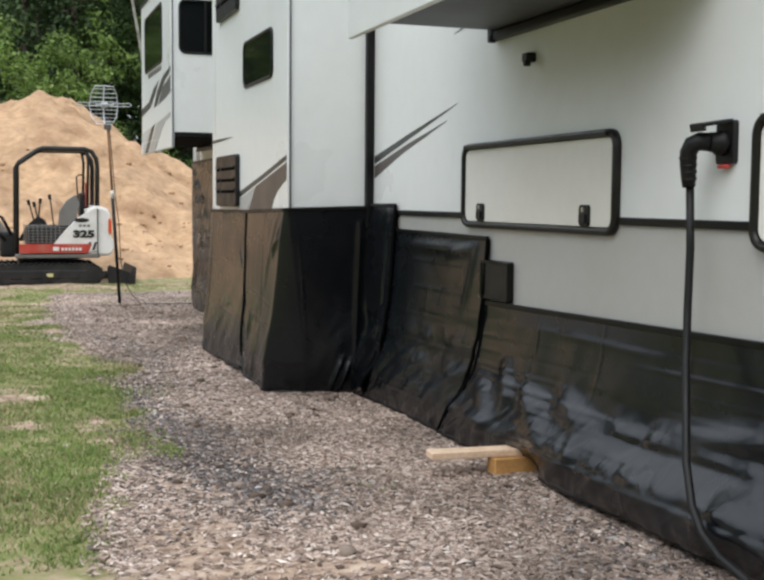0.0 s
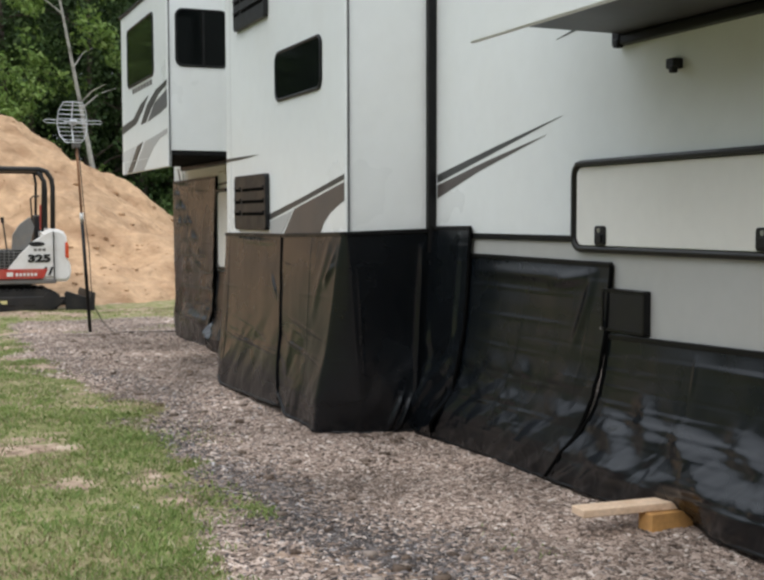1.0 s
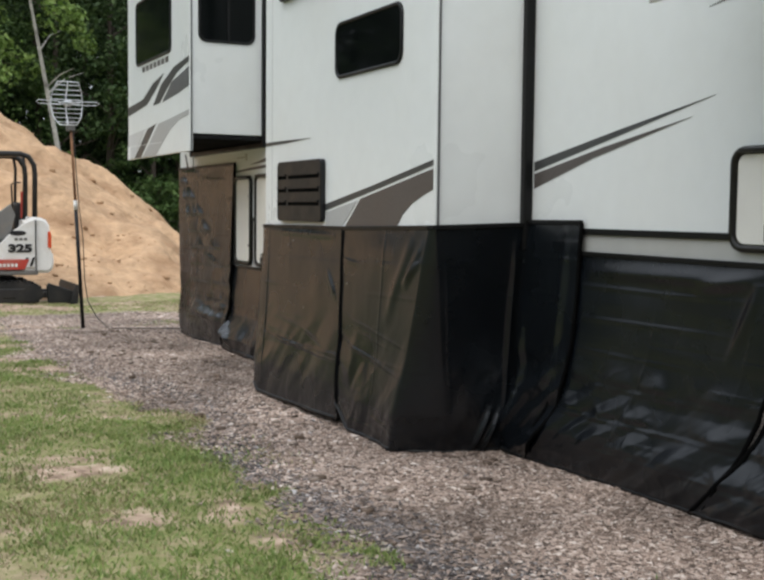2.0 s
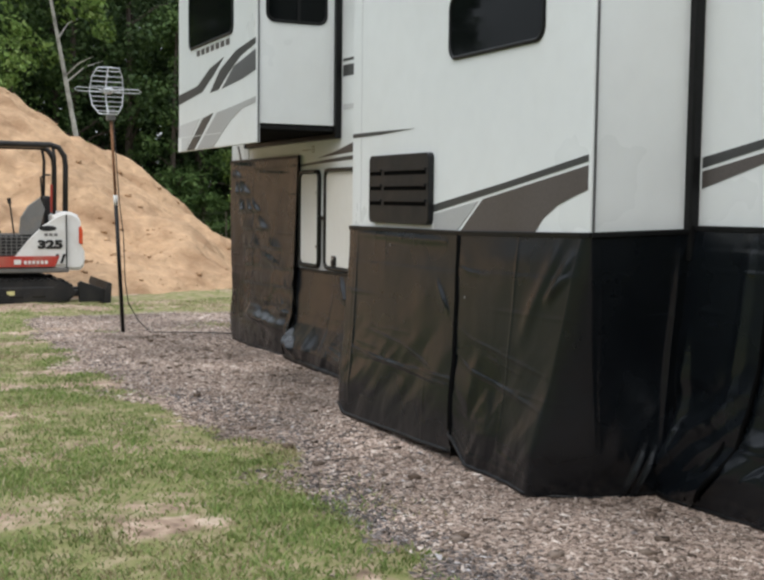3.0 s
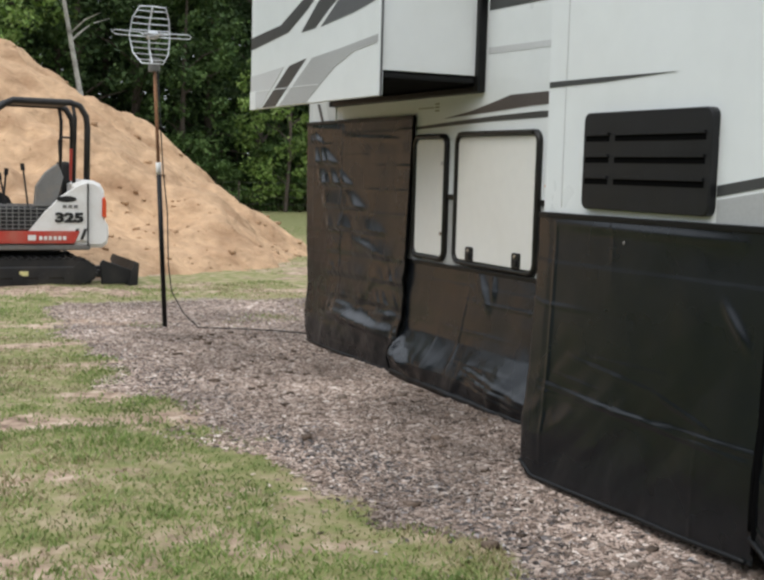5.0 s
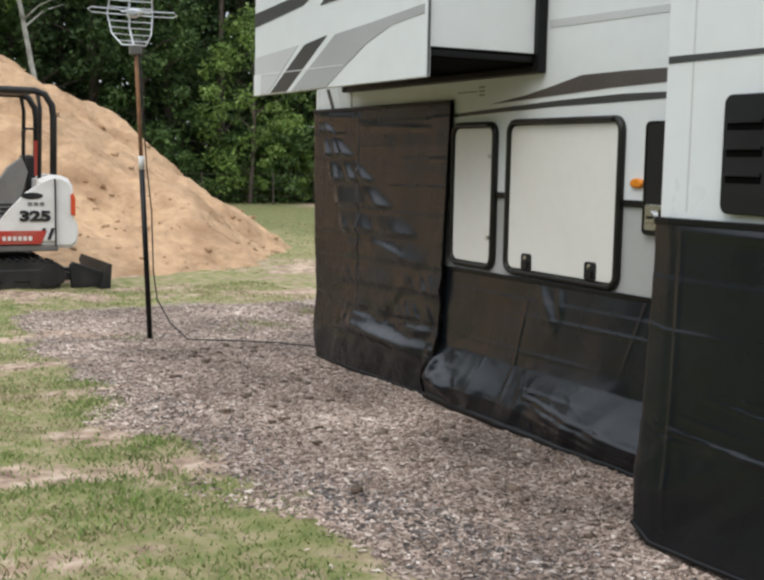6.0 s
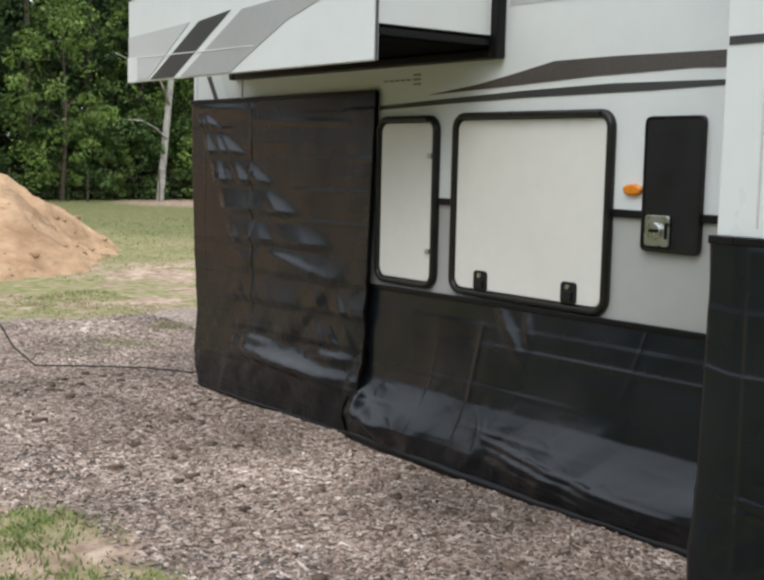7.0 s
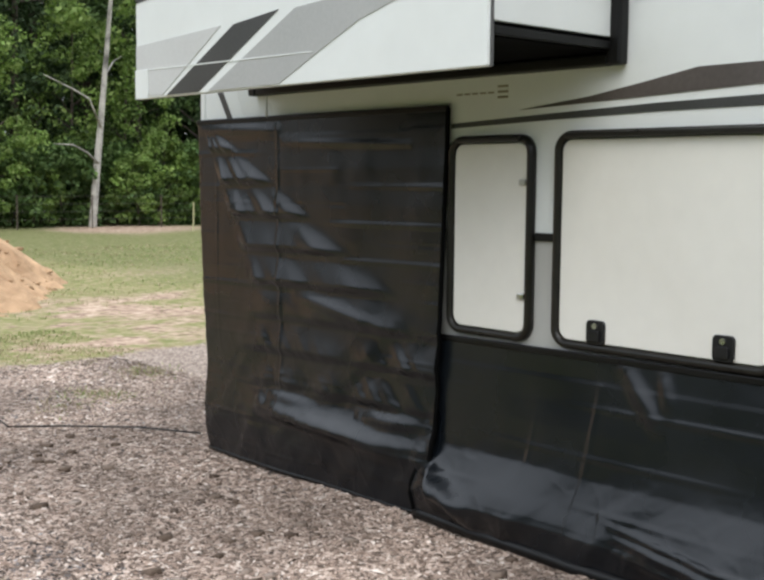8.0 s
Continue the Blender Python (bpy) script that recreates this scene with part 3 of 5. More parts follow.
for z in (1.84, 1.862, 1.884):
    decal("label_mark", [(11.665, z), (11.61, z), (11.61, z + 0.009), (11.665, z + 0.009)], WX, M_MARK, trailer)


def latch(y, z, parent, d):
    lt = part("latch", plate(rounded(y - 0.042, y + 0.042, z - 0.046, z + 0.046, 0.016, 3), WX, d, d + 0.012, chamfer=0.003), M_BLACKPL, parent, "black slam latch")
    bm = plate(rounded(y - 0.026, y + 0.026, z - 0.034, z + 0.008, 0.008, 2), WX, d + 0.012, d + 0.022, chamfer=0.003)
    part("paddle", bm, M_BLACKPL, lt)
    part("key_cylinder", plate(rounded(y - 0.011, y + 0.011, z + 0.014, z + 0.036, 0.0105, 4), WX, d + 0.012, d + 0.017), M_CHROME, lt)


def baggage_door(y0, y1, z0, z1, latches, hinges=()):
    n = 6
    d = part("baggage_door", plate(rounded(y0 + 0.035, y1 - 0.035, z0 + 0.035, z1 - 0.035, 0.045, n), WX, 0.004, 0.016, chamfer=0.004), M_DOOR, trailer, "white baggage door with a dark rounded frame")
    part("frame", hoop(rounded(y0, y1, z0, z1, 0.075, n), rounded(y0 + 0.032, y1 - 0.032, z0 + 0.032, z1 - 0.032, 0.045, n), WX, -0.002, 0.03), M_BRONZE, d, "dark bronze door frame", smooth=True)
    part("drip_rail", box((-0.045, y0 + 0.06, z1 - 0.03), (-0.002, y1 - 0.06, z1 - 0.008), 0.006), M_BRONZE, d)
    for y, z in latches:
        latch(y, z, d, 0.016)
    for y, z in hinges:
        part("strike", box((-0.03, y - 0.018, z - 0.012), (-0.014, y + 0.018, z + 0.012), 0.004), M_CHROME, d)


baggage_door(3.57, 5.185, 1.222, 1.668, ((4.935, 1.305), (3.83, 1.305)))
baggage_door(1.3, 2.695, 1.2, 1.668, ((2.45, 1.29), (1.55, 1.29)))
baggage_door(10.365, 11.34, 0.86, 1.7, ((11.12, 0.937), (10.572, 0.94)))
baggage_door(11.45, 11.925, 0.858, 1.692, (), ((11.5, 1.5), (11.5, 1.043)))

panel = part("control_panel", plate(rounded(9.935, 10.197, 1.152, 1.66, 0.02, 4), WX, 0.0, 0.02, chamfer=0.004), M_BLACKPL, trailer, "black hatch panel with a metal lock")
part("surround", hoop(rounded(9.928, 10.204, 1.145, 1.667, 0.026, 4), rounded(9.94, 10.192, 1.157, 1.655, 0.018, 4), WX, 0.0, 0.024), M_BRONZE, panel)
part("lock_plate", plate(rounded(10.06, 10.177, 1.17, 1.288, 0.012, 3), WX, 0.024, 0.032, chamfer=0.003), M_CHROME, panel, "square brushed metal lock plate")
part("lock_ring", plate(rounded(10.09, 10.15, 1.2, 1.26, 0.0295, 5), WX, 0.032, 0.046, chamfer=0.004), M_CHROME, panel)
part("key_slot", box((-0.052, 10.1, 1.224), (-0.044, 10.14, 1.236)), M_TRIM, panel)
part("finger_slot", box((-0.036, 10.066, 1.2), (-0.031, 10.078, 1.262)), M_TRIM, panel)
part("side_marker", plate([(10.262 + 0.045 * math.cos(a / 8 * math.pi), 1.381 + 0.023 * math.sin(a / 8 * math.pi)) for a in range(16)], WX, 0.0, 0.022, chamfer=0.009), M_AMBER, trailer, "oval amber marker lamp")
hook = part("cable_port", box((-0.05, 4.36, 2.02), (0.002, 4.42, 2.065), 0.008), M_BLACKPL, trailer)
part("cap", box((-0.06, 4.355, 2.0), (-0.03, 4.385, 2.03), 0.006), M_BLACKPL, hook)


def window(y0, y1, z0, z1, place, parent, split=0.0):
    w = part("window", plate(rounded(y0 + 0.02, y1 - 0.02, z0 + 0.02, z1 - 0.02, 0.06, 6), place, 0.0, 0.008), M_GLASS, parent, "dark tinted window")
    part("window_frame", hoop(rounded(y0, y1, z0, z1, 0.075, 6), rounded(y0 + 0.022, y1 - 0.022, z0 + 0.022, z1 - 0.022, 0.058, 6), place, -0.001, 0.014), M_TRIM, w, smooth=True)
    if split:
        part("mullion", plate([(split - 0.012, z0 + 0.02), (split + 0.012, z0 + 0.02), (split + 0.012, z1 - 0.02), (split - 0.012, z1 - 0.02)], place, 0.008, 0.016), M_TRIM, w)


def vent(y0, y1, z0, z1, place, parent):
    """A black louvred cover with three slots, split by an off-centre rib."""
    v = part("vent_cover", plate(rounded(y0, y1, z0, z1, 0.035, 4), place, 0.0, 0.035, chamfer=0.008), M_BLACKPL, parent, "black louvred vent cover")
    for k in range(3):
        z = z0 + (z1 - z0) * (0.29 + 0.22 * k)
        for a, b in ((0.04, 0.72), (0.77, 0.97)):
            ya, yb = y0 + (y1 - y0) * a, y0 + (y1 - y0) * b
            # slot drawn as a near-black plate on the cover, its inner shade painted
            part("slot", plate([(ya, z - 0.012), (yb, z - 0.012), (yb, z + 0.012), (ya, z + 0.012)], place, 0.0355, 0.037), M_MATTE_SHADE, v)
            part("louvre", plate([(ya, z + 0.013), (yb, z + 0.013), (yb, z + 0.024), (ya, z + 0.024)], place, 0.035, 0.046, chamfer=0.003), M_BLACKPL, v)


# near black without sheen: painted shade for vent slots and slide undersides; plain for seams
M_MATTE_SHADE = mat("matte shade black", (0.003, 0.003, 0.003), 0.9, spec=0.05)


def slide_out(x, y0, y1, z_face, z_box, z_top, tray):
    """A slide-out room: the box, its overlapping face panel, edge trims and the rubber seal at the wall."""
    s = part("slide_out", box((x + 0.03, y0 + 0.015, z_box), (0.6, y1 - 0.015, z_top - 0.03), 0.004), M_WHITE, trailer, "white slide-out room")
    part("face_panel", box((x, y0, z_face), (x + 0.032, y1, z_top), 0.005), M_WHITE, s)
    for y in (y0, y1):
        part("edge_trim", box((x + 0.012, y - 0.004, z_face), (x + 0.026, y + 0.004, z_top), 0.002), M_EDGE, s)
    # near-black trays hold the underside shade in their colour; the upper one is grey
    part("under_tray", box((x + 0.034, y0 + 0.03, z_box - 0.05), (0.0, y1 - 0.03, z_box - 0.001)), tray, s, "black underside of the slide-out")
    for y in (y0, y1):
        part("seal", box((-0.055, y - 0.03, z_box - 0.1), (-0.001, y + 0.03, z_top), 0.01), M_TRIM, s, "black rubber wall seal")
    part("bottom_seal", box((-0.05, y0 + 0.03, z_box - 0.1), (-0.001, y1 - 0.03, z_box - 0.055), 0.008), M_TRIM, s)
    part("slide_roof", box((x - 0.02, y0 - 0.02, z_top), (0.0, y1 + 0.02, z_top + 0.03), 0.008), M_TRIM, s)
    return s


M_UNDER = mat("dark grey underside", (0.05, 0.05, 0.052), 0.5, var=0.15, scale=2)
M_EDGE = mat("dark edge seam", (0.09, 0.09, 0.09), 0.5)
X1 = -0.595
living = slide_out(X1, 6.77, 9.43, 1.27, 1.275, 3.6, M_MATTE_SHADE)
F1 = on_x(X1)
window(7.165, 8.11, 2.2, 2.55, F1, living)
vent(8.275, 9.093, 1.302, 1.714, F1, living)
vent(8.275, 9.08, 2.83, 3.24, F1, living)
part("panel_seam", plate([(9.285, 1.3), (9.292, 1.3), (9.292, 3.6), (9.285, 3.6)], F1, 0.0, 0.002), M_DECAL_PALE, living)
decal("stripe", [(9.42, 1.868), (9.42, 1.842), (9.0, 1.845), (8.53, 1.86), (9.0, 1.866)], F1, M_DECAL_DARK, living)
decal("stripe", [(8.27, 1.42), (7.5, 1.537), (6.79, 1.655), (6.79, 1.625), (7.5, 1.505), (8.27, 1.378)], F1, M_DECAL_DARK, living)
decal("stripe", [(7.72, 1.452), (6.79, 1.607), (6.79, 1.497), (6.9, 1.467), (7.03, 1.425), (7.15, 1.36), (7.25, 1.26), (7.98, 1.26)], F1, M_DECAL_BROWN, living)
decal("stripe", [(8.265, 1.367), (7.765, 1.442), (8.02, 1.26), (8.265, 1.26)], F1, M_DECAL_GREY, living)

XB = -0.712
bed = slide_out(XB, 11.05, 13.35, 1.878, 2.03, 3.6, M_MATTE_SHADE)
FB = on_x(XB)
window(11.63, 12.96, 2.79, 3.42, FB, bed)
RB = on_y(11.065)
window(-0.63, -0.115, 2.815, 3.36, RB, bed, -0.36)
part("rail", box((XB + 0.04, 11.058, 1.985), (-0.06, 11.075, 2.015), 0.004), M_TRIM, bed)
decal("stripe", [(13.345, 2.415), (12.7, 2.45), (12.3, 2.57), (11.9, 2.625), (12.2, 2.50), (12.55, 2.385), (13.345, 2.325)], FB, M_DECAL_DARK, bed)
decal("stripe", [(12.3, 2.36), (12.0, 2.53), (11.55, 2.645), (11.06, 2.69), (11.06, 2.645), (11.45, 2.585), (11.8, 2.47), (12.05, 2.365)], FB, M_DECAL_DARK, bed)
decal("stripe", [(11.95, 2.365), (11.62, 2.52), (11.06, 2.6), (11.06, 2.44), (11.4, 2.40)], FB, M_DECAL_MID, bed)
decal("stripe", [(13.345, 2.125), (12.62, 2.155), (13.1, 1.89), (13.23, 1.89), (13.25, 2.0), (13.345, 2.02)], FB, M_DECAL_PALE, bed)
decal("stripe", [(13.07, 1.885), (12.52, 2.152), (12.2, 2.18), (12.8, 1.885)], FB, M_DECAL_DARK, bed)
decal("stripe", [(12.72, 1.885), (12.09, 2.175), (11.6, 2.2), (11.06, 2.235), (11.06, 2.19), (11.4, 2.165), (11.7, 2.09), (11.95, 1.99), (12.2, 1.885)], FB, M_DECAL_GREY, bed)
decal("pinstripe", [(13.3, 2.008), (12.67, 2.001), (11.98, 1.994), (11.98, 1.998), (12.67, 2.006), (13.3, 2.014)], FB, M_WHITE, bed, 0.003, 0.005)
part("corner_cap", box((XB - 0.006, 13.235, 1.877), (XB - 0.0005, 13.352, 2.014), 0.002), M_WHITE, bed)
for k in range(7):
    y = 12.72 - k * 0.147
    decal("lettering_bar", [(y, 2.715), (y - 0.1, 2.715), (y - 0.1, 2.765), (y, 2.765)], FB, M_DECAL_BROWN, bed)

upper = slide_out(-0.8, 2.9, 4.785, 2.14, 2.27, 3.6, M_UNDER)
part("bracket", box((-0.06, 4.76, 2.16), (-0.02, 4.8, 2.2), 0.008), M_TRIM, upper)

part("drain_tube", tube([(-0.06, 13.203, 1.923), (-0.06, 13.203, 1.818)], 0.006, 6), M_WHITE, bed)

# ---- power cord ----
cord = thing("power_cord", (-0.1, 2.9, 0.15), "thick black power cord plugged into the trailer wall inlet", "power cord")
part("inlet", plate(rounded(2.8, 2.905, 1.5, 1.652, 0.012, 4), WX, 0.0, 0.02, chamfer=0.005), M_BLACKPL, cord, "black square inlet plate")
part("flap", box((-0.125, 2.812, -0.007), (0.0, 2.9, 0.007), 0.005, m=Matrix.Translation((-0.012, 0, 1.65)) @ pose(0, 0, 0, 0, -9, 0)), M_BLACKPL, cord, "raised black cover flap")
part("flap_rim", box((-0.125, 2.815, -0.022), (-0.112, 2.897, 0.0), 0.004, m=Matrix.Translation((-0.012, 0, 1.65)) @ pose(0, 0, 0, 0, -9, 0)), M_BLACKPL, cord)
part("red_collar", box((-0.03, 2.825, 1.484), (-0.012, 2.88, 1.498), 0.004), M_REDPL, cord)
part("plug", tube([(-0.015, 2.855, 1.572), (-0.045, 2.857, 1.574), (-0.05, 2.857, 1.575), (-0.075, 2.862, 1.576)], 0.04, 16, radii=[0.044, 0.044, 0.035, 0.034]), M_RUBBER, cord, smooth=True)
part("elbow_grip", tube([(-0.07, 2.862, 1.576), (-0.1, 2.885, 1.578), (-0.115, 2.905, 1.568), (-0.122, 2.918, 1.54), (-0.116, 2.926, 1.5), (-0.108, 2.933, 1.45), (-0.104, 2.935, 1.42)], 0.03, 14, radii=[0.033, 0.033, 0.032, 0.03, 0.029, 0.026, 0.023]), M_RUBBER, cord, "moulded elbow grip", smooth=True)
for k in range(4):
    part("grip_rib", tube([(-0.119 + 0.004 * k, 2.923 + 0.003 * k, 1.525 - 0.024 * k), (-0.118 + 0.004 * k, 2.924 + 0.003 * k, 1.517 - 0.024 * k)], 0.0315 - 0.0014 * k, 14), M_RUBBER, cord, smooth=True)
part("cable", tube([(-0.1, 2.935, 1.44), (-0.1, 2.92, 1.2), (-0.105, 2.918, 1.0), (-0.14, 2.868, 0.8), (-0.18, 2.8, 0.65), (-0.22, 2.73, 0.48), (-0.25, 2.646, 0.35), (-0.26, 2.57, 0.28), (-0.265, 2.46, 0.232), (-0.275, 2.3, 0.205), (-0.29, 2.1, 0.2), (-0.3, 1.5, 0.2), (-0.24, 0.5, 0.21)], 0.0145, 10), M_RUBBER, cord, smooth=True)


# ---- vinyl skirting ----
def skirt(label, top, bottom, seed, bulge=(0.0, 0.8, 0.15), wild=0.012, low=0.006, ridges=(), strip=True, step=0.009, folds=0.19, dents=(), ease=1.0, pillow=0.0, fan=None, crackle=1.0, hem=0.011):
    """A hanging vinyl sheet between a top line and a bottom line, with fold creases, slack and tension ridges."""
    top, bottom = np.array(top, float), np.array(bottom, float)
    seg = np.linalg.norm(np.diff(top, axis=0), axis=1)
    cum = np.concatenate([[0], np.cumsum(seg)])
    width, height = cum[-1], float(np.mean(top[:, 2]) - np.mean(bottom[:, 2]))
    nu, nv = int(width / step) + 2, int(height / step) + 2
    s, v = np.linspace(0, width, nu), np.linspace(0, 1, nv)
    T = np.stack([np.interp(s, cum, top[:, k]) for k in range(3)], 1)
    B = np.stack([np.interp(s, cum, bottom[:, k]) for k in range(3)], 1)
    S, V = np.meshgrid(s, v)
    P = T[None] * (1 - V[..., None]) + B[None] * V[..., None]
    P[..., 1] = T[None, :, 1] + (B - T)[None, :, 1] * V ** ease
    H = V * height
    n = np.cross(np.gradient(P, axis=1), np.gradient(P, axis=0))
    n /= np.linalg.norm(n, axis=-1, keepdims=True) + 1e-9
    for _ in range(6):
        n[:, 1:-1] = (n[:, :-2] + n[:, 1:-1] * 2 + n[:, 2:]) / 4
    n /= np.linalg.norm(n, axis=-1, keepdims=True) + 1e-9
    if n[..., 0].mean() + n[..., 1].mean() > 0:
        n = -n
    d = bulge[0] * (0.35 * np.exp(-((V - bulge[1]) / bulge[2]) ** 2) + 0.65 * np.clip(1 - np.abs((V - bulge[1]) / (1.5 * bulge[2])), 0, 1)) * (1 + 0.35 * fbm(S * 1.7 + 5, V * 0 + seed, seed))
    free = smooth(0, 0.12, V)
    d += low * fbm(S * 1.6 + 9, H * 1.2 + 9, seed + 3) * free
    # slack folds that hang from the top, and crumples towards the ground
    d += 0.4 * low * facet(S * 3.1 + 1.1 * H + 4, H * 2.2 - 0.6 * S + 14, seed + 5) * free
    slant = S * 4.5 + 2.5 * H
    d += wild * (facet(slant + 8, H * 3.2 + 8 - S, seed + 7) + 0.5 * facet(slant * 2.1 + 5, H * 7 + 5, seed + 8)) * smooth(0.4, 0.75, V)
    d += 0.12 * wild * facet(S * 19 + 2, H * 19 + 2, seed + 9) * smooth(0.6, 1, V)
    for k in range(1, int(height / folds) + 1):
        hh = k * folds + 0.006 * vnoise(S * 1.3 + k, S * 0 + k, seed + 20)
        d += 0.0055 * np.exp(-((H - hh) / 0.008) ** 2) * np.clip(0.6 + 1.1 * vnoise(S * 1.5 + 11 * k, S * 0 + 5, seed + 21), 0, 1) * 0.8
        d += 0.003 * np.abs(((H - hh) / folds)) * (np.abs(H - hh) < folds / 2)
    # thin wandering wrinkles, more of them lower down
    wr = fbm(S * 2.6 + 1.2 * H + 31, H * 3.4 + 31, seed + 40, 3)
    d += 0.0022 * crackle * np.exp(-(wr / 0.05) ** 2) * smooth(0.1, 0.8, V) * np.clip(0.1 + vnoise(S * 3 + 2, H * 3 + 2, seed + 41), 0, 1)
    wr = fbm(S * 6 - 2 * H + 37, H * 7 + 37, seed + 43, 2)
    d += crackle * (0.001 + 0.08 * wild) * np.exp(-(wr / 0.07) ** 2) * smooth(0.45, 0.85, V)
    if pillow:
        # every band between two folds sags out towards its lower crease
        ph = (H / folds + 0.03 * vnoise(S * 1.3, S * 0, seed + 20)) % 1.0
        row = np.floor(H / folds + 0.03 * vnoise(S * 1.3, S * 0, seed + 20))
        streak = vnoise((S - 0.75 * H) * 6.5 + 7 * row, row * 1.7 + 3, seed + 31) + 0.5 * vnoise((S - 0.9 * H) * 17 + 5 * row, row * 2.3 + 1, seed + 32)
        where = np.clip(0.45 + 0.5 * streak, 0.1, 1) * smooth(0.3, 0.65, V)
        if fan:
            # folds that radiate from the upper corner, fading out to slack rows below
            s0, h0, a0, a1, reach = fan
            ang = np.degrees(np.arctan2(H - h0, S - s0))
            ray = vnoise(ang * 0.22 + 1.3 * row, row * 0.9 + 2, seed + 33)
            inside = smooth(a0 - 2, a0 + 4, ang) * smooth(a1 + 4, a1 - 3, ang) * smooth(reach + 0.08, reach - 0.08, H) * (S > s0)
            slack = smooth(reach - 0.05, reach + 0.1, H) * smooth(s0 + 0.3, s0 + 0.7, S) * np.clip(0.42 + 0.3 * streak, 0, 1) * smooth(1.0, 0.85, V)
            where = inside * np.clip(0.85 + 0.45 * ray, 0.4, 1.2) + slack
        d += pillow * (ph ** 1.3 * smooth(1.0, 0.72, ph)) * where * free
    for k in range(1, int(width / 0.62) + 1):
        d += 0.003 * np.exp(-((S - k * 0.62 - 0.01 * np.sin(H * 5)) / 0.008) ** 2) * np.clip(0.4 + vnoise(H * 2 + 3 * k, H * 0, seed + 22), 0, 1)
    for s0, h0, s1, h1, w, a in ridges:
        L2 = (s1 - s0) ** 2 + (h1 - h0) ** 2
        t = np.clip(((S - s0) * (s1 - s0) + (H - h0) * (h1 - h0)) / L2, 0, 1)
        q = np.hypot(S - s0 - t * (s1 - s0), H - h0 - t * (h1 - h0))
        d += a * np.exp(-(q / w) ** 2) * np.sin(np.clip(t, 0.04, 0.96) * math.pi) ** 0.5
    for s0, h0, ws, wh, a in dents:
        d += a * np.exp(-((S - s0) / ws) ** 2 - ((H - h0) / wh) ** 2)
    P = P + n * d[..., None]
    P[..., 2] = np.maximum(P[..., 2], ground_z(P[..., 0], P[..., 1]) - 0.01)
    i = (np.arange(nv - 1)[:, None] * nu + np.arange(nu - 1)).ravel()
    sk = thing("skirt_panel", tuple(B.mean(0)), label, "skirting", "vinyl skirting panels")
    sh = part("sheet", (P.reshape(-1, 3), np.stack([i, i + 1, i + nu + 1, i + nu], 1)), M_VINYL, sk, smooth=True)
    so = sh.modifiers.new("thickness", "SOLIDIFY")
    so.thickness, so.offset = 0.003, 0
    if strip:
        out = n[0].mean(0) * 0.006
        for p, q in zip(top, top[1:]):
            mid = (p + q) / 2
            ln = float(np.linalg.norm(q - p))
            ang = math.atan2(q[1] - p[1], q[0] - p[0])
            tilt = math.atan2(q[2] - p[2], math.hypot(q[0] - p[0], q[1] - p[1]))
            mm = Matrix.Translation(mid) @ Matrix.Rotation(ang, 4, "Z") @ Matrix.Rotation(-tilt, 4, "Y")
            part("top_channel", box((-ln / 2, -0.009, -0.012), (ln / 2, 0.009, 0.014), 0.004, m=mm), M_TRIM, sk, "black channel holding the sheet")
    for e in (P[:, 0], P[:, -1]):
        part("seam_cord", tube([tuple(p) for p in e[::6]], 0.011, 6), M_MATTE_SHADE, sk, smooth=True)
    part("hem", tube([tuple(p + np.array([0, 0, 0.7 * hem])) for p in P[-1, ::5]], hem, 8), M_TRIM, sk, smooth=True)
    return sk


skirt("low black vinyl skirt sheet crumpled along the ground", [(-0.016, 4.87, 0.833), (-0.016, 3.44, 0.868), (-0.016, 2.6, 0.888), (-0.016, 0.5, 0.93), (-0.016, -2.0, 0.96)],
      [(-0.085, 5.28, 0.075), (-0.09, 3.8, 0.115), (-0.1, 2.8, 0.15), (-0.1, 0.6, 0.18), (-0.1, -2.0, 0.19)], 101, (0.1, 0.84, 0.22), 0.016, 0.008,
      ridges=((0.06, 0.36, 1.5, 0.4, 0.012, 0.008), (0.68, 0.08, 1.7, 0.11, 0.012, 0.004), (0.66, 0.05, 0.66, 0.2, 0.01, 0.005), (1.8, 0.4, 2.6, 0.3, 0.05, 0.03),
              (0.1, 0.4, 0.42, 0.52, 0.05, 0.03), (0.36, 0.3, 0.62, 0.5, 0.05, 0.026), (0.62, 0.36, 0.95, 0.5, 0.06, 0.034), (1.0, 0.34, 1.35, 0.47, 0.05, 0.03), (0.2, 0.58, 0.8, 0.62, 0.04, 0.02)),
      dents=((3.1, 0.55, 0.32, 0.24, 0.1), (1.02, 0.76, 0.2, 0.13, -0.13)), ease=2.4, pillow=0.034, folds=0.155)
skirt("black vinyl skirt sheet hanging from the belt", [(-0.014, 6.26, 1.172), (-0.014, 4.85, 1.168)], [(-0.085, 6.66, 0.045), (-0.06, 5.22, 0.07)], 202, (0.06, 0.86, 0.16), 0.016, 0.006,
      ridges=((1.25, 0.05, 0.9, 0.12, 0.03, 0.014), (0.1, 0.08, 1.2, 0.07, 0.035, 0.016), (1.28, 0.05, 1.15, 0.4, 0.03, 0.012)), ease=2.4, pillow=0.02, folds=0.16)
patch = thing("skirt_panel", (-0.02, 4.73, 0.86), "small square black patch panel on the grey wall", "skirting", "vinyl skirting panels")
part("sheet", box((-0.028, 4.57, 0.862), (0.001, 4.9, 1.056), 0.005), M_BLACKPL, patch)
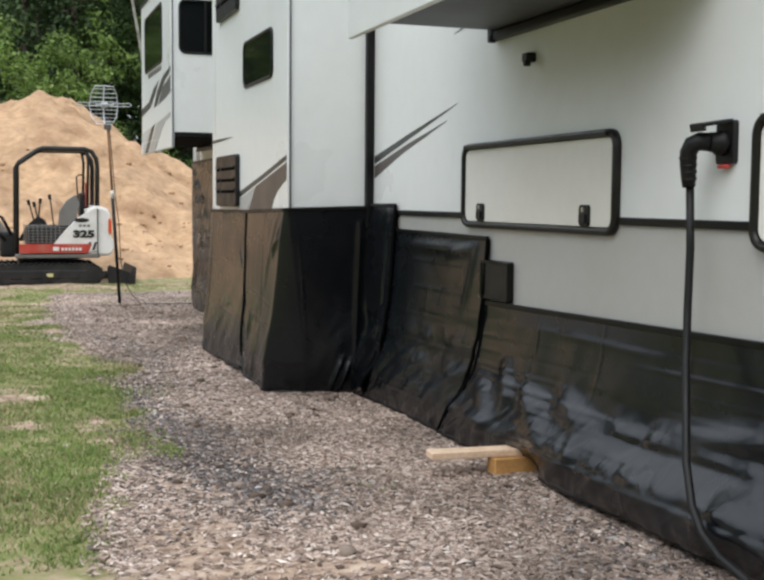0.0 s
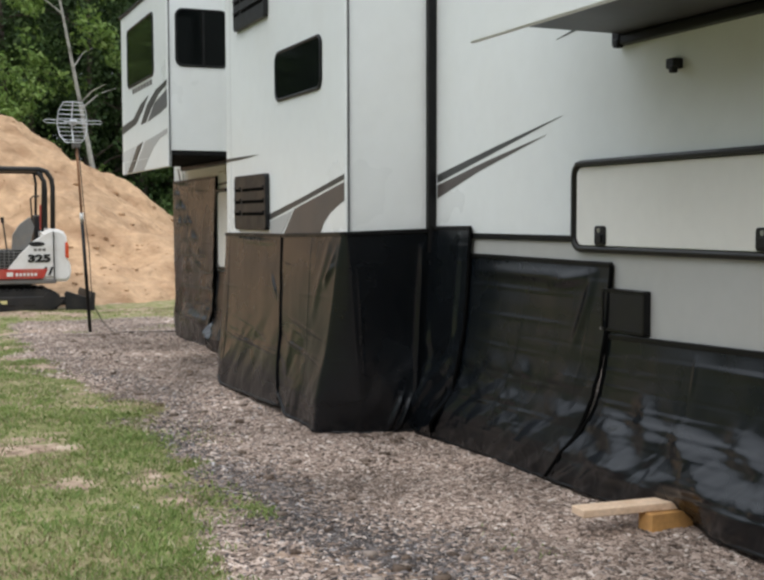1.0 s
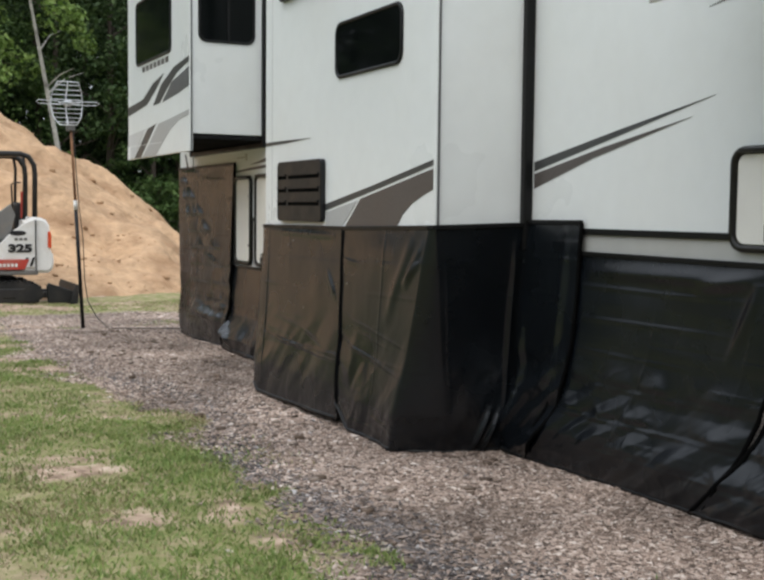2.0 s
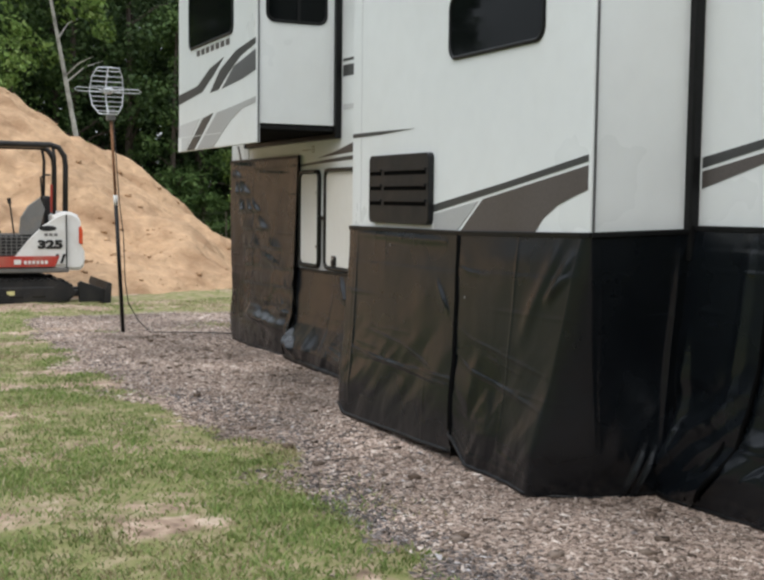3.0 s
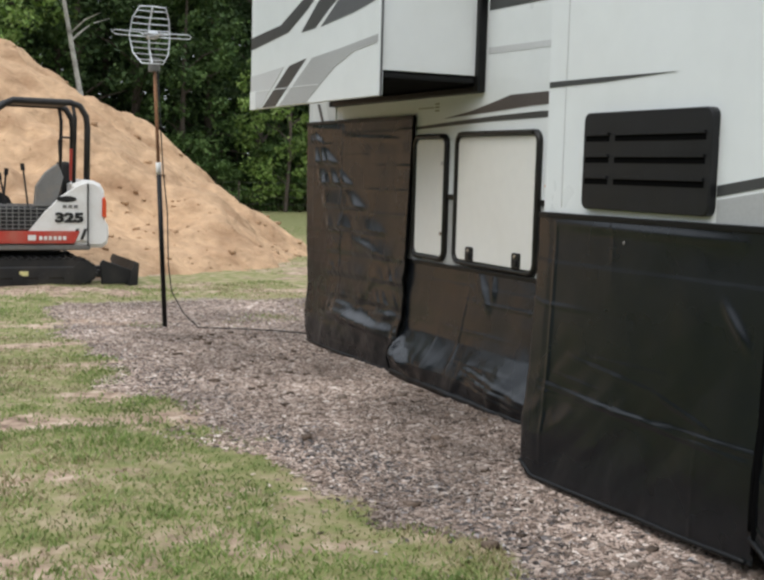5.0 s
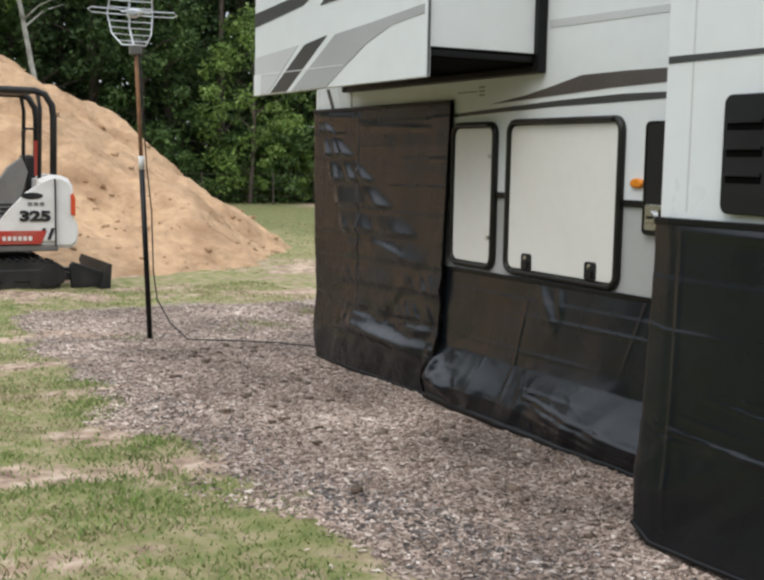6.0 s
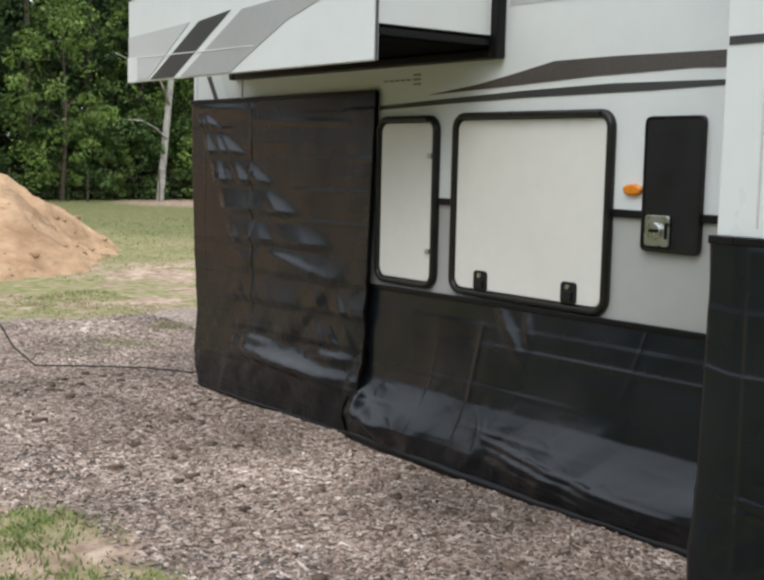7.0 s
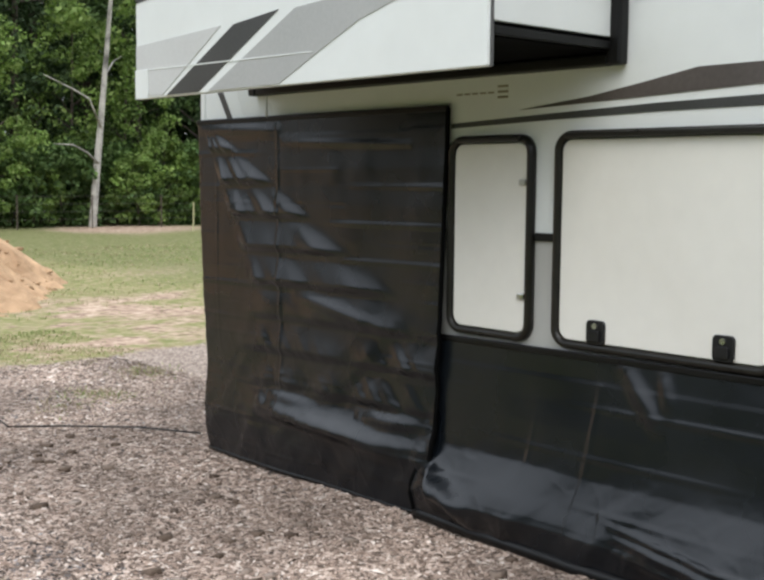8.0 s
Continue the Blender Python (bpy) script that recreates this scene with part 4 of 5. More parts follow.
part("rim", hoop(rounded(4.565, 4.905, 0.857, 1.061, 0.012, 3), rounded(4.585, 4.885, 0.877, 1.041, 0.01, 3), WX, 0.0, 0.034), M_TRIM, patch)
skirt("narrow black vinyl corner panel beside the slide-out", [(-0.024, 6.86, 1.325), (-0.024, 6.245, 1.33)], [(-0.06, 7.05, 0.04), (-0.1, 6.6, 0.045)], 303, (0.03, 0.9, 0.1), 0.03, 0.01,
      ridges=((0.12, 0.5, 0.15, 1.2, 0.03, 0.03), (0.3, 0.9, 0.1, 1.25, 0.04, 0.03), (0.5, 0.05, 0.45, 0.8, 0.03, 0.014)), ease=4.0, pillow=0.012)
skirt("black vinyl skirt wrapped round the slide-out corner", [(-0.612, 7.945, 1.268), (-0.612, 7.8, 1.271), (-0.612, 6.80, 1.292), (-0.6, 6.754, 1.294), (-0.02, 6.752, 1.312)],
      [(-0.645, 7.93, 0.17), (-0.655, 7.72, 0.045), (-0.66, 7.12, 0.035), (-0.4, 6.965, 0.035), (-0.02, 6.9, 0.04)], 404, (0.03, 0.84, 0.2), 0.012, 0.006,
      ridges=((1.0, 0.03, 0.75, 0.5, 0.05, 0.01), (1.1, 0.1, 0.98, 0.3, 0.03, 0.012), (1.70, 0.1, 1.68, 1.0, 0.02, 0.02), (1.16, 0.03, 1.18, 1.0, 0.02, 0.01), (0.05, 0.54, 1.1, 0.66, 0.006, 0.005), (0.02, 0.7, 1.1, 0.82, 0.007, 0.007), (0.3, 0.62, 0.8, 0.68, 0.006, 0.004), (0.05, 0.2, 0.35, 0.22, 0.006, 0.003), (0.95, 0.3, 1.12, 0.18, 0.02, 0.012),
              (0.6, 1.08, 1.15, 1.12, 0.009, 0.006), (1.4, 1.22, 1.56, 0.98, 0.02, 0.03), (1.48, 1.24, 1.64, 1.0, 0.02, 0.03)), crackle=0.4, folds=0.385)
skirt("flat brownish black vinyl skirt below the slide-out vent", [(-0.56, 9.456, 1.257), (-0.602, 9.446, 1.258), (-0.612, 9.35, 1.259), (-0.61, 7.93, 1.268)], [(-0.6, 9.405, 0.12), (-0.682, 9.382, 0.1), (-0.69, 9.28, 0.05), (-0.66, 7.91, 0.075)], 505, (0.012, 0.82, 0.22), 0.008, 0.005,
      ridges=((0.35, 0.6, 0.95, 0.66, 0.006, 0.004), (0.95, 0.66, 1.3, 0.75, 0.006, 0.005), (0.1, 0.74, 1.5, 0.82, 0.007, 0.007), (0.25, 0.69, 0.6, 0.71, 0.006, 0.003), (0.2, 0.05, 0.2, 1.1, 0.01, 0.006), (0.2, 0.03, 1.4, 0.05, 0.02, 0.008), (1.32, 0.28, 1.45, 0.42, 0.02, 0.01)), crackle=0.3, folds=0.39)
skirt("black vinyl return panel closing the slide-out end", [(-0.02, 9.452, 1.256), (-0.575, 9.448, 1.256)], [(-0.03, 9.42, 0.04), (-0.62, 9.39, 0.05)], 606, (0, 0.9, 0.1), 0.01, 0.006)
skirt("low black vinyl skirt below the baggage doors", [(-0.016, 12.0, 0.828), (-0.018, 11.0, 0.84), (-0.018, 9.9, 0.848), (-0.018, 9.52, 0.85)],
      [(-0.06, 12.02, 0.03), (-0.13, 11.1, 0.035), (-0.13, 10.2, 0.035), (-0.1, 9.55, 0.035)], 707, (0.07, 0.84, 0.18), 0.012, 0.005,
      ridges=((0.1, 0.6, 0.42, 0.74, 0.05, 0.05), (0.1, 0.55, 0.2, 0.7, 0.03, 0.03), (1.03, 0.03, 1.23, 0.22, 0.03, 0.016), (1.2, 0.03, 1.26, 0.16, 0.025, 0.012), (1.2, 0.64, 2.3, 0.73, 0.01, 0.011), (1.15, 0.6, 2.3, 0.69, 0.01, 0.01), (1.2, 0.69, 2.3, 0.76, 0.01, 0.01), (0.93, 0.1, 0.94, 0.7, 0.012, 0.004)), hem=0.026)
skirt("tall black vinyl skirt under the bedroom slide-out", [(0.42, 13.96, 1.8), (0.05, 13.96, 1.8), (-0.018, 13.915, 1.812), (-0.018, 13.3, 1.812), (-0.018, 11.935, 1.812)],
      [(0.4, 13.96, -0.01), (0.1, 13.93, -0.01), (-0.035, 13.78, 0.0), (-0.07, 13.2, 0.01), (-0.065, 11.94, 0.03)], 808, (0.02, 0.88, 0.1), 0.007, 0.006,
      ridges=[(1.35, 0.88, 2.1, 1.0, 0.03, 0.014), (1.05, 1.47, 2.35, 1.55, 0.05, 0.06), (1.1, 1.4, 1.5, 1.42, 0.03, 0.02), (1.9, 1.42, 2.36, 1.4, 0.03, 0.02),
              (1.2, 0.03, 1.23, 1.5, 0.008, 0.006), (0.5, 0.04, 1.2, 0.06, 0.03, 0.012), (1.25, 0.12, 2.2, 0.15, 0.015, 0.006)],
      pillow=0.046, folds=0.172, fan=(0.48, -0.03, 29, 60, 0.95))


def grommet(y, z, x):
    g = thing("grommet", (x, y, z), "tiny metal grommet in the vinyl skirt", "grommet", "skirt grommets")
    part("ring", plate(rounded(y - 0.007, y + 0.007, z - 0.007, z + 0.007, 0.0065, 3), on_x(x), 0.0, 0.005, chamfer=0.001), M_MGREY, g)


for y, z, x in ((4.905, 0.868, -0.03), (7.83, 0.93, -0.632), (8.78, 1.17, -0.622), (9.32, 0.24, -0.66)):
    grommet(y, z, x)


# ---- lumber by the skirting ----
def timber(name, lo, hi, turn, tilt, material, label):
    c = [(a + b) / 2 for a, b in zip(lo, hi)]
    m = pose(*c, 0, tilt, turn) @ Matrix.Translation([-q for q in c])
    tagged(part(name, box(lo, hi, 0.004, m=m), material), label, "lumber")


timber("wood_block", (-0.25, 4.21, 0.03), (0.22, 4.3, 0.165), 2, 0, M_LUMBER2, "short orange-brown wooden block lying on the gravel")
timber("wood_board", (-0.54, 4.235, 0.167), (0.22, 4.335, 0.2), -4, 0, M_LUMBER, "pale fresh-cut board end sticking out under the skirt")


# ---- antenna mast ----
def antenna():
    base = Vector((-0.735, 15.77, -0.165))
    tip = Vector((-0.9, 15.6, 2.42))
    at = lambda f: base.lerp(tip, f)
    a = thing("antenna_mast", base, "antenna on a black and rusty pipe mast in the gravel", "antenna")
    part("lower_pipe", tube([at(-0.02), at(0.585)], 0.024, 10), M_TRIM, a, "black painted lower pipe", smooth=True)
    part("upper_pipe", tube([at(0.575), at(0.8), at(1.0)], 0.017, 10), M_RUST, a, "rusty upper pipe", smooth=True)
    part("tape", tube([at(0.585), at(0.63)], 0.026, 10), M_TAPE, a, "white tape at the joint", smooth=True)
    part("clamp", box((-0.05, -0.03, -0.08), (0.05, 0.04, 0.05), 0.01, m=Matrix.Translation(at(0.985))), M_MGREY, a)
    c = at(1.0) + Vector((-0.05, -0.02, 0.2))
    rim = []
    for x, z in ((0.0, 0.26), (0.12, 0.255), (0.17, 0.16), (0.19, 0.0), (0.165, -0.16), (0.1, -0.255), (-0.1, -0.255), (-0.165, -0.16), (-0.19, 0.0), (-0.17, 0.16), (-0.12, 0.255), (0.0, 0.26)):
        rim.append(c + Vector((x, -0.12 * (z / 0.26) ** 2, z)))
    part("reflector_rim", tube(rim, 0.007, 6), M_ALU, a, smooth=True)
    for k in range(9):
        z = -0.22 + 0.055 * k
        w = float(np.interp(abs(z), [0, 0.16, 0.255], [0.19, 0.168, 0.11]))
        yy = -0.12 * (z / 0.26) ** 2
        part("reflector_rod", tube([c + Vector((-w, yy, z)), c + Vector((0, yy + 0.02, z)), c + Vector((w, yy, z))], 0.0055, 5), M_ALU, a)
    part("spine", tube([c + Vector((0, -0.1, 0.25)), c + Vector((0, 0.02, 0.1)), c + Vector((0, 0.02, -0.1)), c + Vector((0, -0.1, -0.25))], 0.009, 6), M_ALU, a)
    part("boom", tube([c + Vector((0, 0.03, 0)), c + Vector((0.02, -0.35, -0.01))], 0.011, 6), M_ALU, a)
    for sx in (-1, 1):
        loop = [c + Vector((sx * x, -0.1, z)) for x, z in ((0.02, 0.0), (0.12, 0.025), (0.34, 0.03), (0.37, 0.01), (0.34, -0.01), (0.12, -0.015), (0.02, -0.01))]
        part("dipole_loop", tube(loop, 0.005, 6), M_ALU, a)
    for k in range(3):
        part("director", tube([c + Vector((-0.12, -0.17 - 0.07 * k, 0)), c + Vector((0.12, -0.17 - 0.07 * k, 0))], 0.005, 5), M_ALU, a)
    part("amplifier_box", box((-0.045, -0.15, -0.03), (0.045, -0.05, 0.035), 0.012, m=Matrix.Translation(c)), M_ALU, a)
    pts = [at(0.96) + Vector((0.02, -0.03, 0)), at(0.75) + Vector((0.028, -0.03, 0)), at(0.6) + Vector((0.035, -0.03, 0)), at(0.45) + Vector((0.06, -0.03, 0)), at(0.25) + Vector((0.05, -0.03, 0)),
           at(0.15) + Vector((0.07, -0.04, 0)), at(0.07) + Vector((0.16, -0.1, 0)), (-0.48, 15.5, -0.11), (-0.25, 15.2, -0.085), (0.02, 14.7, -0.045), (0.1, 14.1, 0.01)]
    part("cable", tube(pts, 0.006, 6), M_RUBBER, a, smooth=True)


antenna()


# ---- excavator ----
def excavator():
    Y0, Y1, G = 19.95, 21.4, -0.17
    ex = thing("excavator", (-1.4, 20.7, G), "small white and red tracked excavator with an open canopy", "excavator")

    def side_plate(name, pts, y, t, material, parent=ex, label="", chamfer=0.012):
        return part(name, plate(pts, on_y(y), 0.0, t, chamfer=chamfer), material, parent, label)

    for y in (Y0, Y1 - 0.3):
        outline = [(-2.5, G + 0.02), (-0.72, G + 0.02), (-0.58, G + 0.1), (-0.56, G + 0.22), (-0.66, G + 0.34), (-0.8, G + 0.37), (-2.4, G + 0.37), (-2.55, G + 0.3), (-2.6, G + 0.15)]
        tr = part("track", plate(outline, on_y(y + 0.3), 0.0, 0.3, chamfer=0.01), M_MBLACK, ex, "muddy rubber track")
        n = len(outline)
        for i in range(n):
            p, q = Vector(outline[i]), Vector(outline[(i + 1) % n])
            for k in range(max(1, int((q - p).length / 0.09))):
                c = p.lerp(q, (k + 0.5) / max(1, int((q - p).length / 0.09)))
                ang = math.degrees(math.atan2(q.y - p.y, q.x - p.x))
                part("track_lug", box((-0.022, 0, -0.018), (0.022, 0.3, 0.018), m=pose(c.x, y, c.y, 0, -ang, 0)), M_MBLACK, tr)
        part("track_frame", box((-2.3, y - 0.012, G + 0.11), (-0.85, y + 0.1, G + 0.27), 0.02), M_MBLACK, tr)
        for k in range(5):
            part("roller", tube([(-2.2 + 0.32 * k, y - 0.02, G + 0.11), (-2.2 + 0.32 * k, y + 0.1, G + 0.11)], 0.07, 12), M_MBLACK, tr)
        for x in (-2.4, -0.74):
            part("sprocket", tube([(x, y - 0.015, G + 0.19), (x, y + 0.1, G + 0.19)], 0.14, 14), M_MBLACK, tr)
        part("sticker", box((-1.54, y - 0.016, G + 0.15), (-1.43, y - 0.012, G + 0.21)), M_YELLOW, tr, "small yellow sticker")
    part("undercarriage", box((-2.0, Y0 + 0.3, G + 0.12), (-0.9, Y1 - 0.3, G + 0.42), 0.03), M_MBLACK, ex)
    part("slew_ring", tube([(-1.35, 20.68, G + 0.4), (-1.35, 20.68, G + 0.5)], 0.4, 20), M_MBLACK, ex)
    blade = part("dozer_blade", plate([(-0.14, G), (-0.02, G), (0.0, G + 0.3), (-0.05, G + 0.32), (-0.1, G + 0.2)], on_y(Y1), 0.0, Y1 - Y0, chamfer=0.01), M_MBLACK, ex, "dark steel dozer blade")
    for y in (Y0 + 0.4, Y1 - 0.45):
        part("blade_arm", box((-0.75, y, G + 0.08), (-0.08, y + 0.1, G + 0.18), 0.015), M_MBLACK, blade)
    side_plate("blade_stay", [(-0.48, G + 0.02), (-0.1, G + 0.02), (-0.08, G + 0.2), (-0.46, G + 0.34), (-0.5, G + 0.3)], Y0 + 0.12, 0.05, M_MBLACK, blade)

    hy0, hy1 = Y0 + 0.1, Y1 - 0.1
    part("deck", box((-2.05, hy0, 0.3), (-0.62, hy1, 0.38), 0.02), M_MGREY, ex, "grey steel deck edge")
    part("counterweight", plate([(-0.86, 0.33), (-0.46, 0.33), (-0.4, 0.38), (-0.375, 0.5), (-0.385, 0.62), (-0.43, 0.7), (-0.43, 0.96), (-0.44, 1.08), (-0.49, 1.17), (-0.58, 1.21), (-0.7, 1.22), (-0.86, 1.16)], on_y(hy1 - 0.02), 0.0, hy1 - hy0 - 0.04, chamfer=0.05), M_MWHITE, ex, "rounded white counterweight", smooth=False)
    side_plate("rear_lamp", [(-0.47, 0.74), (-0.415, 0.72), (-0.415, 0.94), (-0.44, 1.0), (-0.47, 0.98)], hy0 + 0.06, 0.06, M_LAMP, ex, "red rear lamp")
    part("panel_gap", box((-0.668, hy0 - 0.03, 0.36), (-0.652, hy0 - 0.004, 1.17)), M_MBLACK, ex)
    side_plate("side_cover", [(-1.5, 0.42), (-0.66, 0.42), (-0.66, 1.19), (-0.82, 1.12), (-1.0, 1.0), (-1.2, 0.8), (-1.36, 0.6)], hy0 + 0.05, 0.06, M_MWHITE, ex, "curved white engine cover")
    side_plate("red_stripe", [(-1.98, 0.39), (-0.83, 0.39), (-0.76, 0.55), (-1.98, 0.55)], hy0 + 0.04, 0.066, M_MRED, ex, "faded red side panel")
    part("stripe_mark", box((-1.42, hy0 - 0.035, 0.43), (-1.32, hy0 - 0.027, 0.5)), M_MWHITE, ex)
    for k in range(6):
        part("stripe_mark", box((-1.28 + 0.06 * k, hy0 - 0.035, 0.435), (-1.24 + 0.06 * k, hy0 - 0.027, 0.485)), M_MWHITE, ex)
    for k in range(2):
        side_plate("slant_bar", [(-0.86 + 0.1 * k, 0.44), (-0.82 + 0.1 * k, 0.44), (-0.77 + 0.1 * k, 0.58), (-0.81 + 0.1 * k, 0.58)], hy0 - 0.01, 0.008, M_MBLACK, ex, chamfer=0.0)
    side_plate("badge", [(-0.93 + 0.13 * math.cos(k / 6 * math.pi), 0.965 + 0.04 * math.sin(k / 6 * math.pi)) for k in range(12)], hy0 - 0.01, 0.008, M_MBLACK, ex, chamfer=0.0)
    for k in range(3):
        part("badge_bar", box((-0.98 + 0.07 * k, hy0 - 0.02, 0.85), (-0.93 + 0.07 * k, hy0 - 0.012, 0.89)), M_MGREY, ex)
    cu = bpy.data.curves.new("number", "FONT")
    cu.body, cu.size, cu.extrude, cu.offset = "325", 0.2, 0.004, 0.011
    tmp = new("number_curve", cu)
    me = bpy.data.meshes.new_from_object(tmp.evaluated_get(bpy.context.evaluated_depsgraph_get()))
    bpy.data.objects.remove(tmp)
    bm = bmesh.new()
    bm.from_mesh(me)
    bmesh.ops.transform(bm, matrix=Matrix.Translation((-1.08, hy0 - 0.018, 0.67)) @ pose(0, 0, 0, 90, 0, 0) @ Matrix.Diagonal((1.22, 0.82, 1, 1)), verts=bm.verts)
    part("number", bm, M_MBLACK, ex, "dark painted number")
    part("engine_bay", box((-1.85, hy0 + 0.08, 0.38), (-0.8, hy1 - 0.08, 0.86), 0.04), M_MBLACK, ex, "dark engine bay")
    for k in range(7):
        part("guard_bar", tube([(-1.9, hy0 + 0.01, 0.58 + 0.05 * k), (-1.2 + 0.045 * k, hy0 + 0.01, 0.58 + 0.05 * k)], 0.006, 5), M_MGREY, ex)
    for k in range(9):
        part("guard_bar", tube([(-1.9 + 0.075 * k, hy0 + 0.012, 0.56), (-1.9 + 0.075 * k, hy0 + 0.012, 0.9)], 0.006, 5), M_MGREY, ex)
    seat = part("seat", box((-1.2, 20.4, 0.86), (-0.82, 20.95, 1.0), 0.05), M_MBLACK, ex, "black operator seat")
    part("seat_back", box((-0.93, 20.42, 0.98), (-0.8, 20.93, 1.45), 0.05), M_MBLACK, seat)
    side_plate("console", [(-1.32, 0.86), (-1.05, 0.86), (-0.95, 1.25), (-1.02, 1.42), (-1.18, 1.3), (-1.3, 1.12)], hy0 + 0.2, 0.1, M_MGREY, ex, "grey armrest console")
    for x, y, z, dx in ((-1.45, 20.2, 1.35, -0.06), (-1.7, 20.5, 1.22, -0.08), (-1.78, 20.85, 1.25, -0.1), (-1.6, 20.7, 1.28, 0.04)):
        lv = part("lever", tube([(x - dx, y, 0.84), (x, y, z)], 0.014, 6), M_MBLACK, ex)
        part("knob", tube([(x, y, z - 0.03), (x + dx * 0.2, y, z + 0.06)], 0.028, 8), M_RUBBER, lv)
    side_plate("fender", [(-1.98, 0.56), (-1.3, 0.56), (-1.5, 0.95), (-1.62, 1.02), (-1.8, 0.86)], hy1 - 0.02, 0.04, M_MBLACK)
    part("fire_extinguisher", tube([(-0.82, 20.3, 1.2), (-0.82, 20.3, 1.62)], 0.03, 8), M_MRED, ex)
    for y in (hy0 + 0.1, hy1 - 0.1):
        pts = [(-2.02, y, 0.34), (-2.0, y, 1.88), (-1.96, y, 1.96), (-1.66, y, 2.17), (-1.57, y, 2.21), (-0.86, y, 2.21), (-0.74, y, 2.17), (-0.66, y, 2.04), (-0.645, y, 1.9), (-0.655, y, 1.15)]
        part("canopy_post", tube(pts, 0.042, 10), M_MBLACK, ex, "black roll-over frame", smooth=True)
        part("canopy_post", tube([(-0.82, y, 1.15), (-0.8, y, 2.0), (-0.83, y, 2.19)], 0.025, 8), M_MBLACK, ex, smooth=True)
    part("canopy_roof", box((-1.55, hy0 + 0.1, 2.19), (-0.8, hy1 - 0.1, 2.235), 0.015), M_MBLACK, ex)
    part("grab_loop", tube([(-0.98, hy0 + 0.15, 1.3), (-1.0, hy0 + 0.15, 1.72), (-0.95, hy0 + 0.15, 1.76), (-0.86, hy0 + 0.15, 1.76)], 0.014, 6), M_MBLACK, ex, smooth=True)
    part("swing_post", box((-2.3, 20.5, 0.3), (-2.02, 20.9, 0.75), 0.05), M_MBLACK, ex)
    part("boom", tube([(-2.2, 20.7, 0.62), (-2.7, 20.7, 1.35), (-3.4, 20.7, 1.75), (-4.1, 20.7, 1.5)], 0.12, 8), M_MGREY, ex)
    part("dipper", tube([(-4.05, 20.7, 1.6), (-4.5, 20.7, 0.5)], 0.09, 8), M_MGREY, ex)
    part("hose", tube([(-2.1, 20.5, 0.7), (-2.25, 20.45, 1.0), (-2.4, 20.5, 1.1), (-2.35, 20.5, 0.75), (-2.2, 20.5, 0.6)], 0.03, 8), M_RUBBER, ex, smooth=True)


excavator()


# ---- sand heap ----
def sand_mound():
    xs, ys = np.arange(-17, 6.5, 0.13), np.arange(20.6, 38, 0.13)
    X, Y = np.meshgrid(xs, ys)
    ridge_y = 28.9 + 0.5 * np.sin(X * 0.35)
    q = np.hypot(np.maximum(X + 0.8, 0), 0.72 * (Y - ridge_y))
    q = q + 0.35 * fbm(X * 0.35 + 30, Y * 0.35 + 30, 71)
    peak = np.interp(X, [-17, -13, -9, -5, -3.2, -2.2, -1.2, 0], [-0.5, 1.2, 2.9, 3.5, 3.45, 3.95, 4.1, 4.1])
    h = peak - 0.75 * np.sqrt(q * q + 0.35) + 0.43
    h = h + 0.15 * fbm(X * 0.9 + 5, Y * 0.9 + 5, 73) + 0.09 * facet(X * 2.2 + 5, Y * 2.2 + 5, 75) + 0.06 * fbm(X * 4 + 5, Y * 4 + 5, 76)
    # rills down the slope
    h -= 0.08 * (1 - np.abs(vnoise(X * 1.8 + 5 + 0.4 * Y, Y * 0.35 + 5, 77))) ** 3 * smooth(0, 1, h)
    h = np.where(h > 0, h, h * 0.5)
    Z = np.maximum(-0.17 + h - 0.05, -0.32)
    nx, ny = len(xs), len(ys)
    i = (np.arange(ny - 1)[:, None] * nx + np.arange(nx - 1)).ravel()
    f = np.stack([i, i + 1, i + nx + 1, i + nx], 1)
    keep = Z.ravel()[f].max(1) > -0.3
    tagged(part("sand_mound", (np.stack([X, Y, Z], -1).reshape(-1, 3), f[keep]), M_SAND, smooth=True), "large heap of orange-tan sand with clods", "sand pile")
    rs = np.random.RandomState(17)
    vs, fs = [], []
    cube = np.array([[a, b, c] for a in (-1, 1) for b in (-1, 1) for c in (-1, 1)], float)
    quads = np.array([[0, 1, 3, 2], [4, 6, 7, 5], [0, 4, 5, 1], [2, 3, 7, 6], [0, 2, 6, 4], [1, 5, 7, 3]])
    for k in range(2800):
        a, b = rs.randint(2, ny - 2), rs.randint(2, nx - 2)
        if Z[a, b] < -0.18 or (k > 900 and Z[a, b] > 0.9):
            continue
        r = 0.015 + 0.05 * rs.rand() ** 4
        fs.append(quads + 8 * len(vs))
        vs.append(cube * r * rs.uniform(0.35, 1.3, (8, 3)) * np.array([1.2, 1, 0.6]) + np.array([X[a, b], Y[a, b], Z[a, b] + 0.1 * r]))
    tagged(part("sand_clods", (np.concatenate(vs), np.concatenate(fs)), M_SAND), "loose clods and stones on the sand heap", "clods", kind="stuff")


sand_mound()


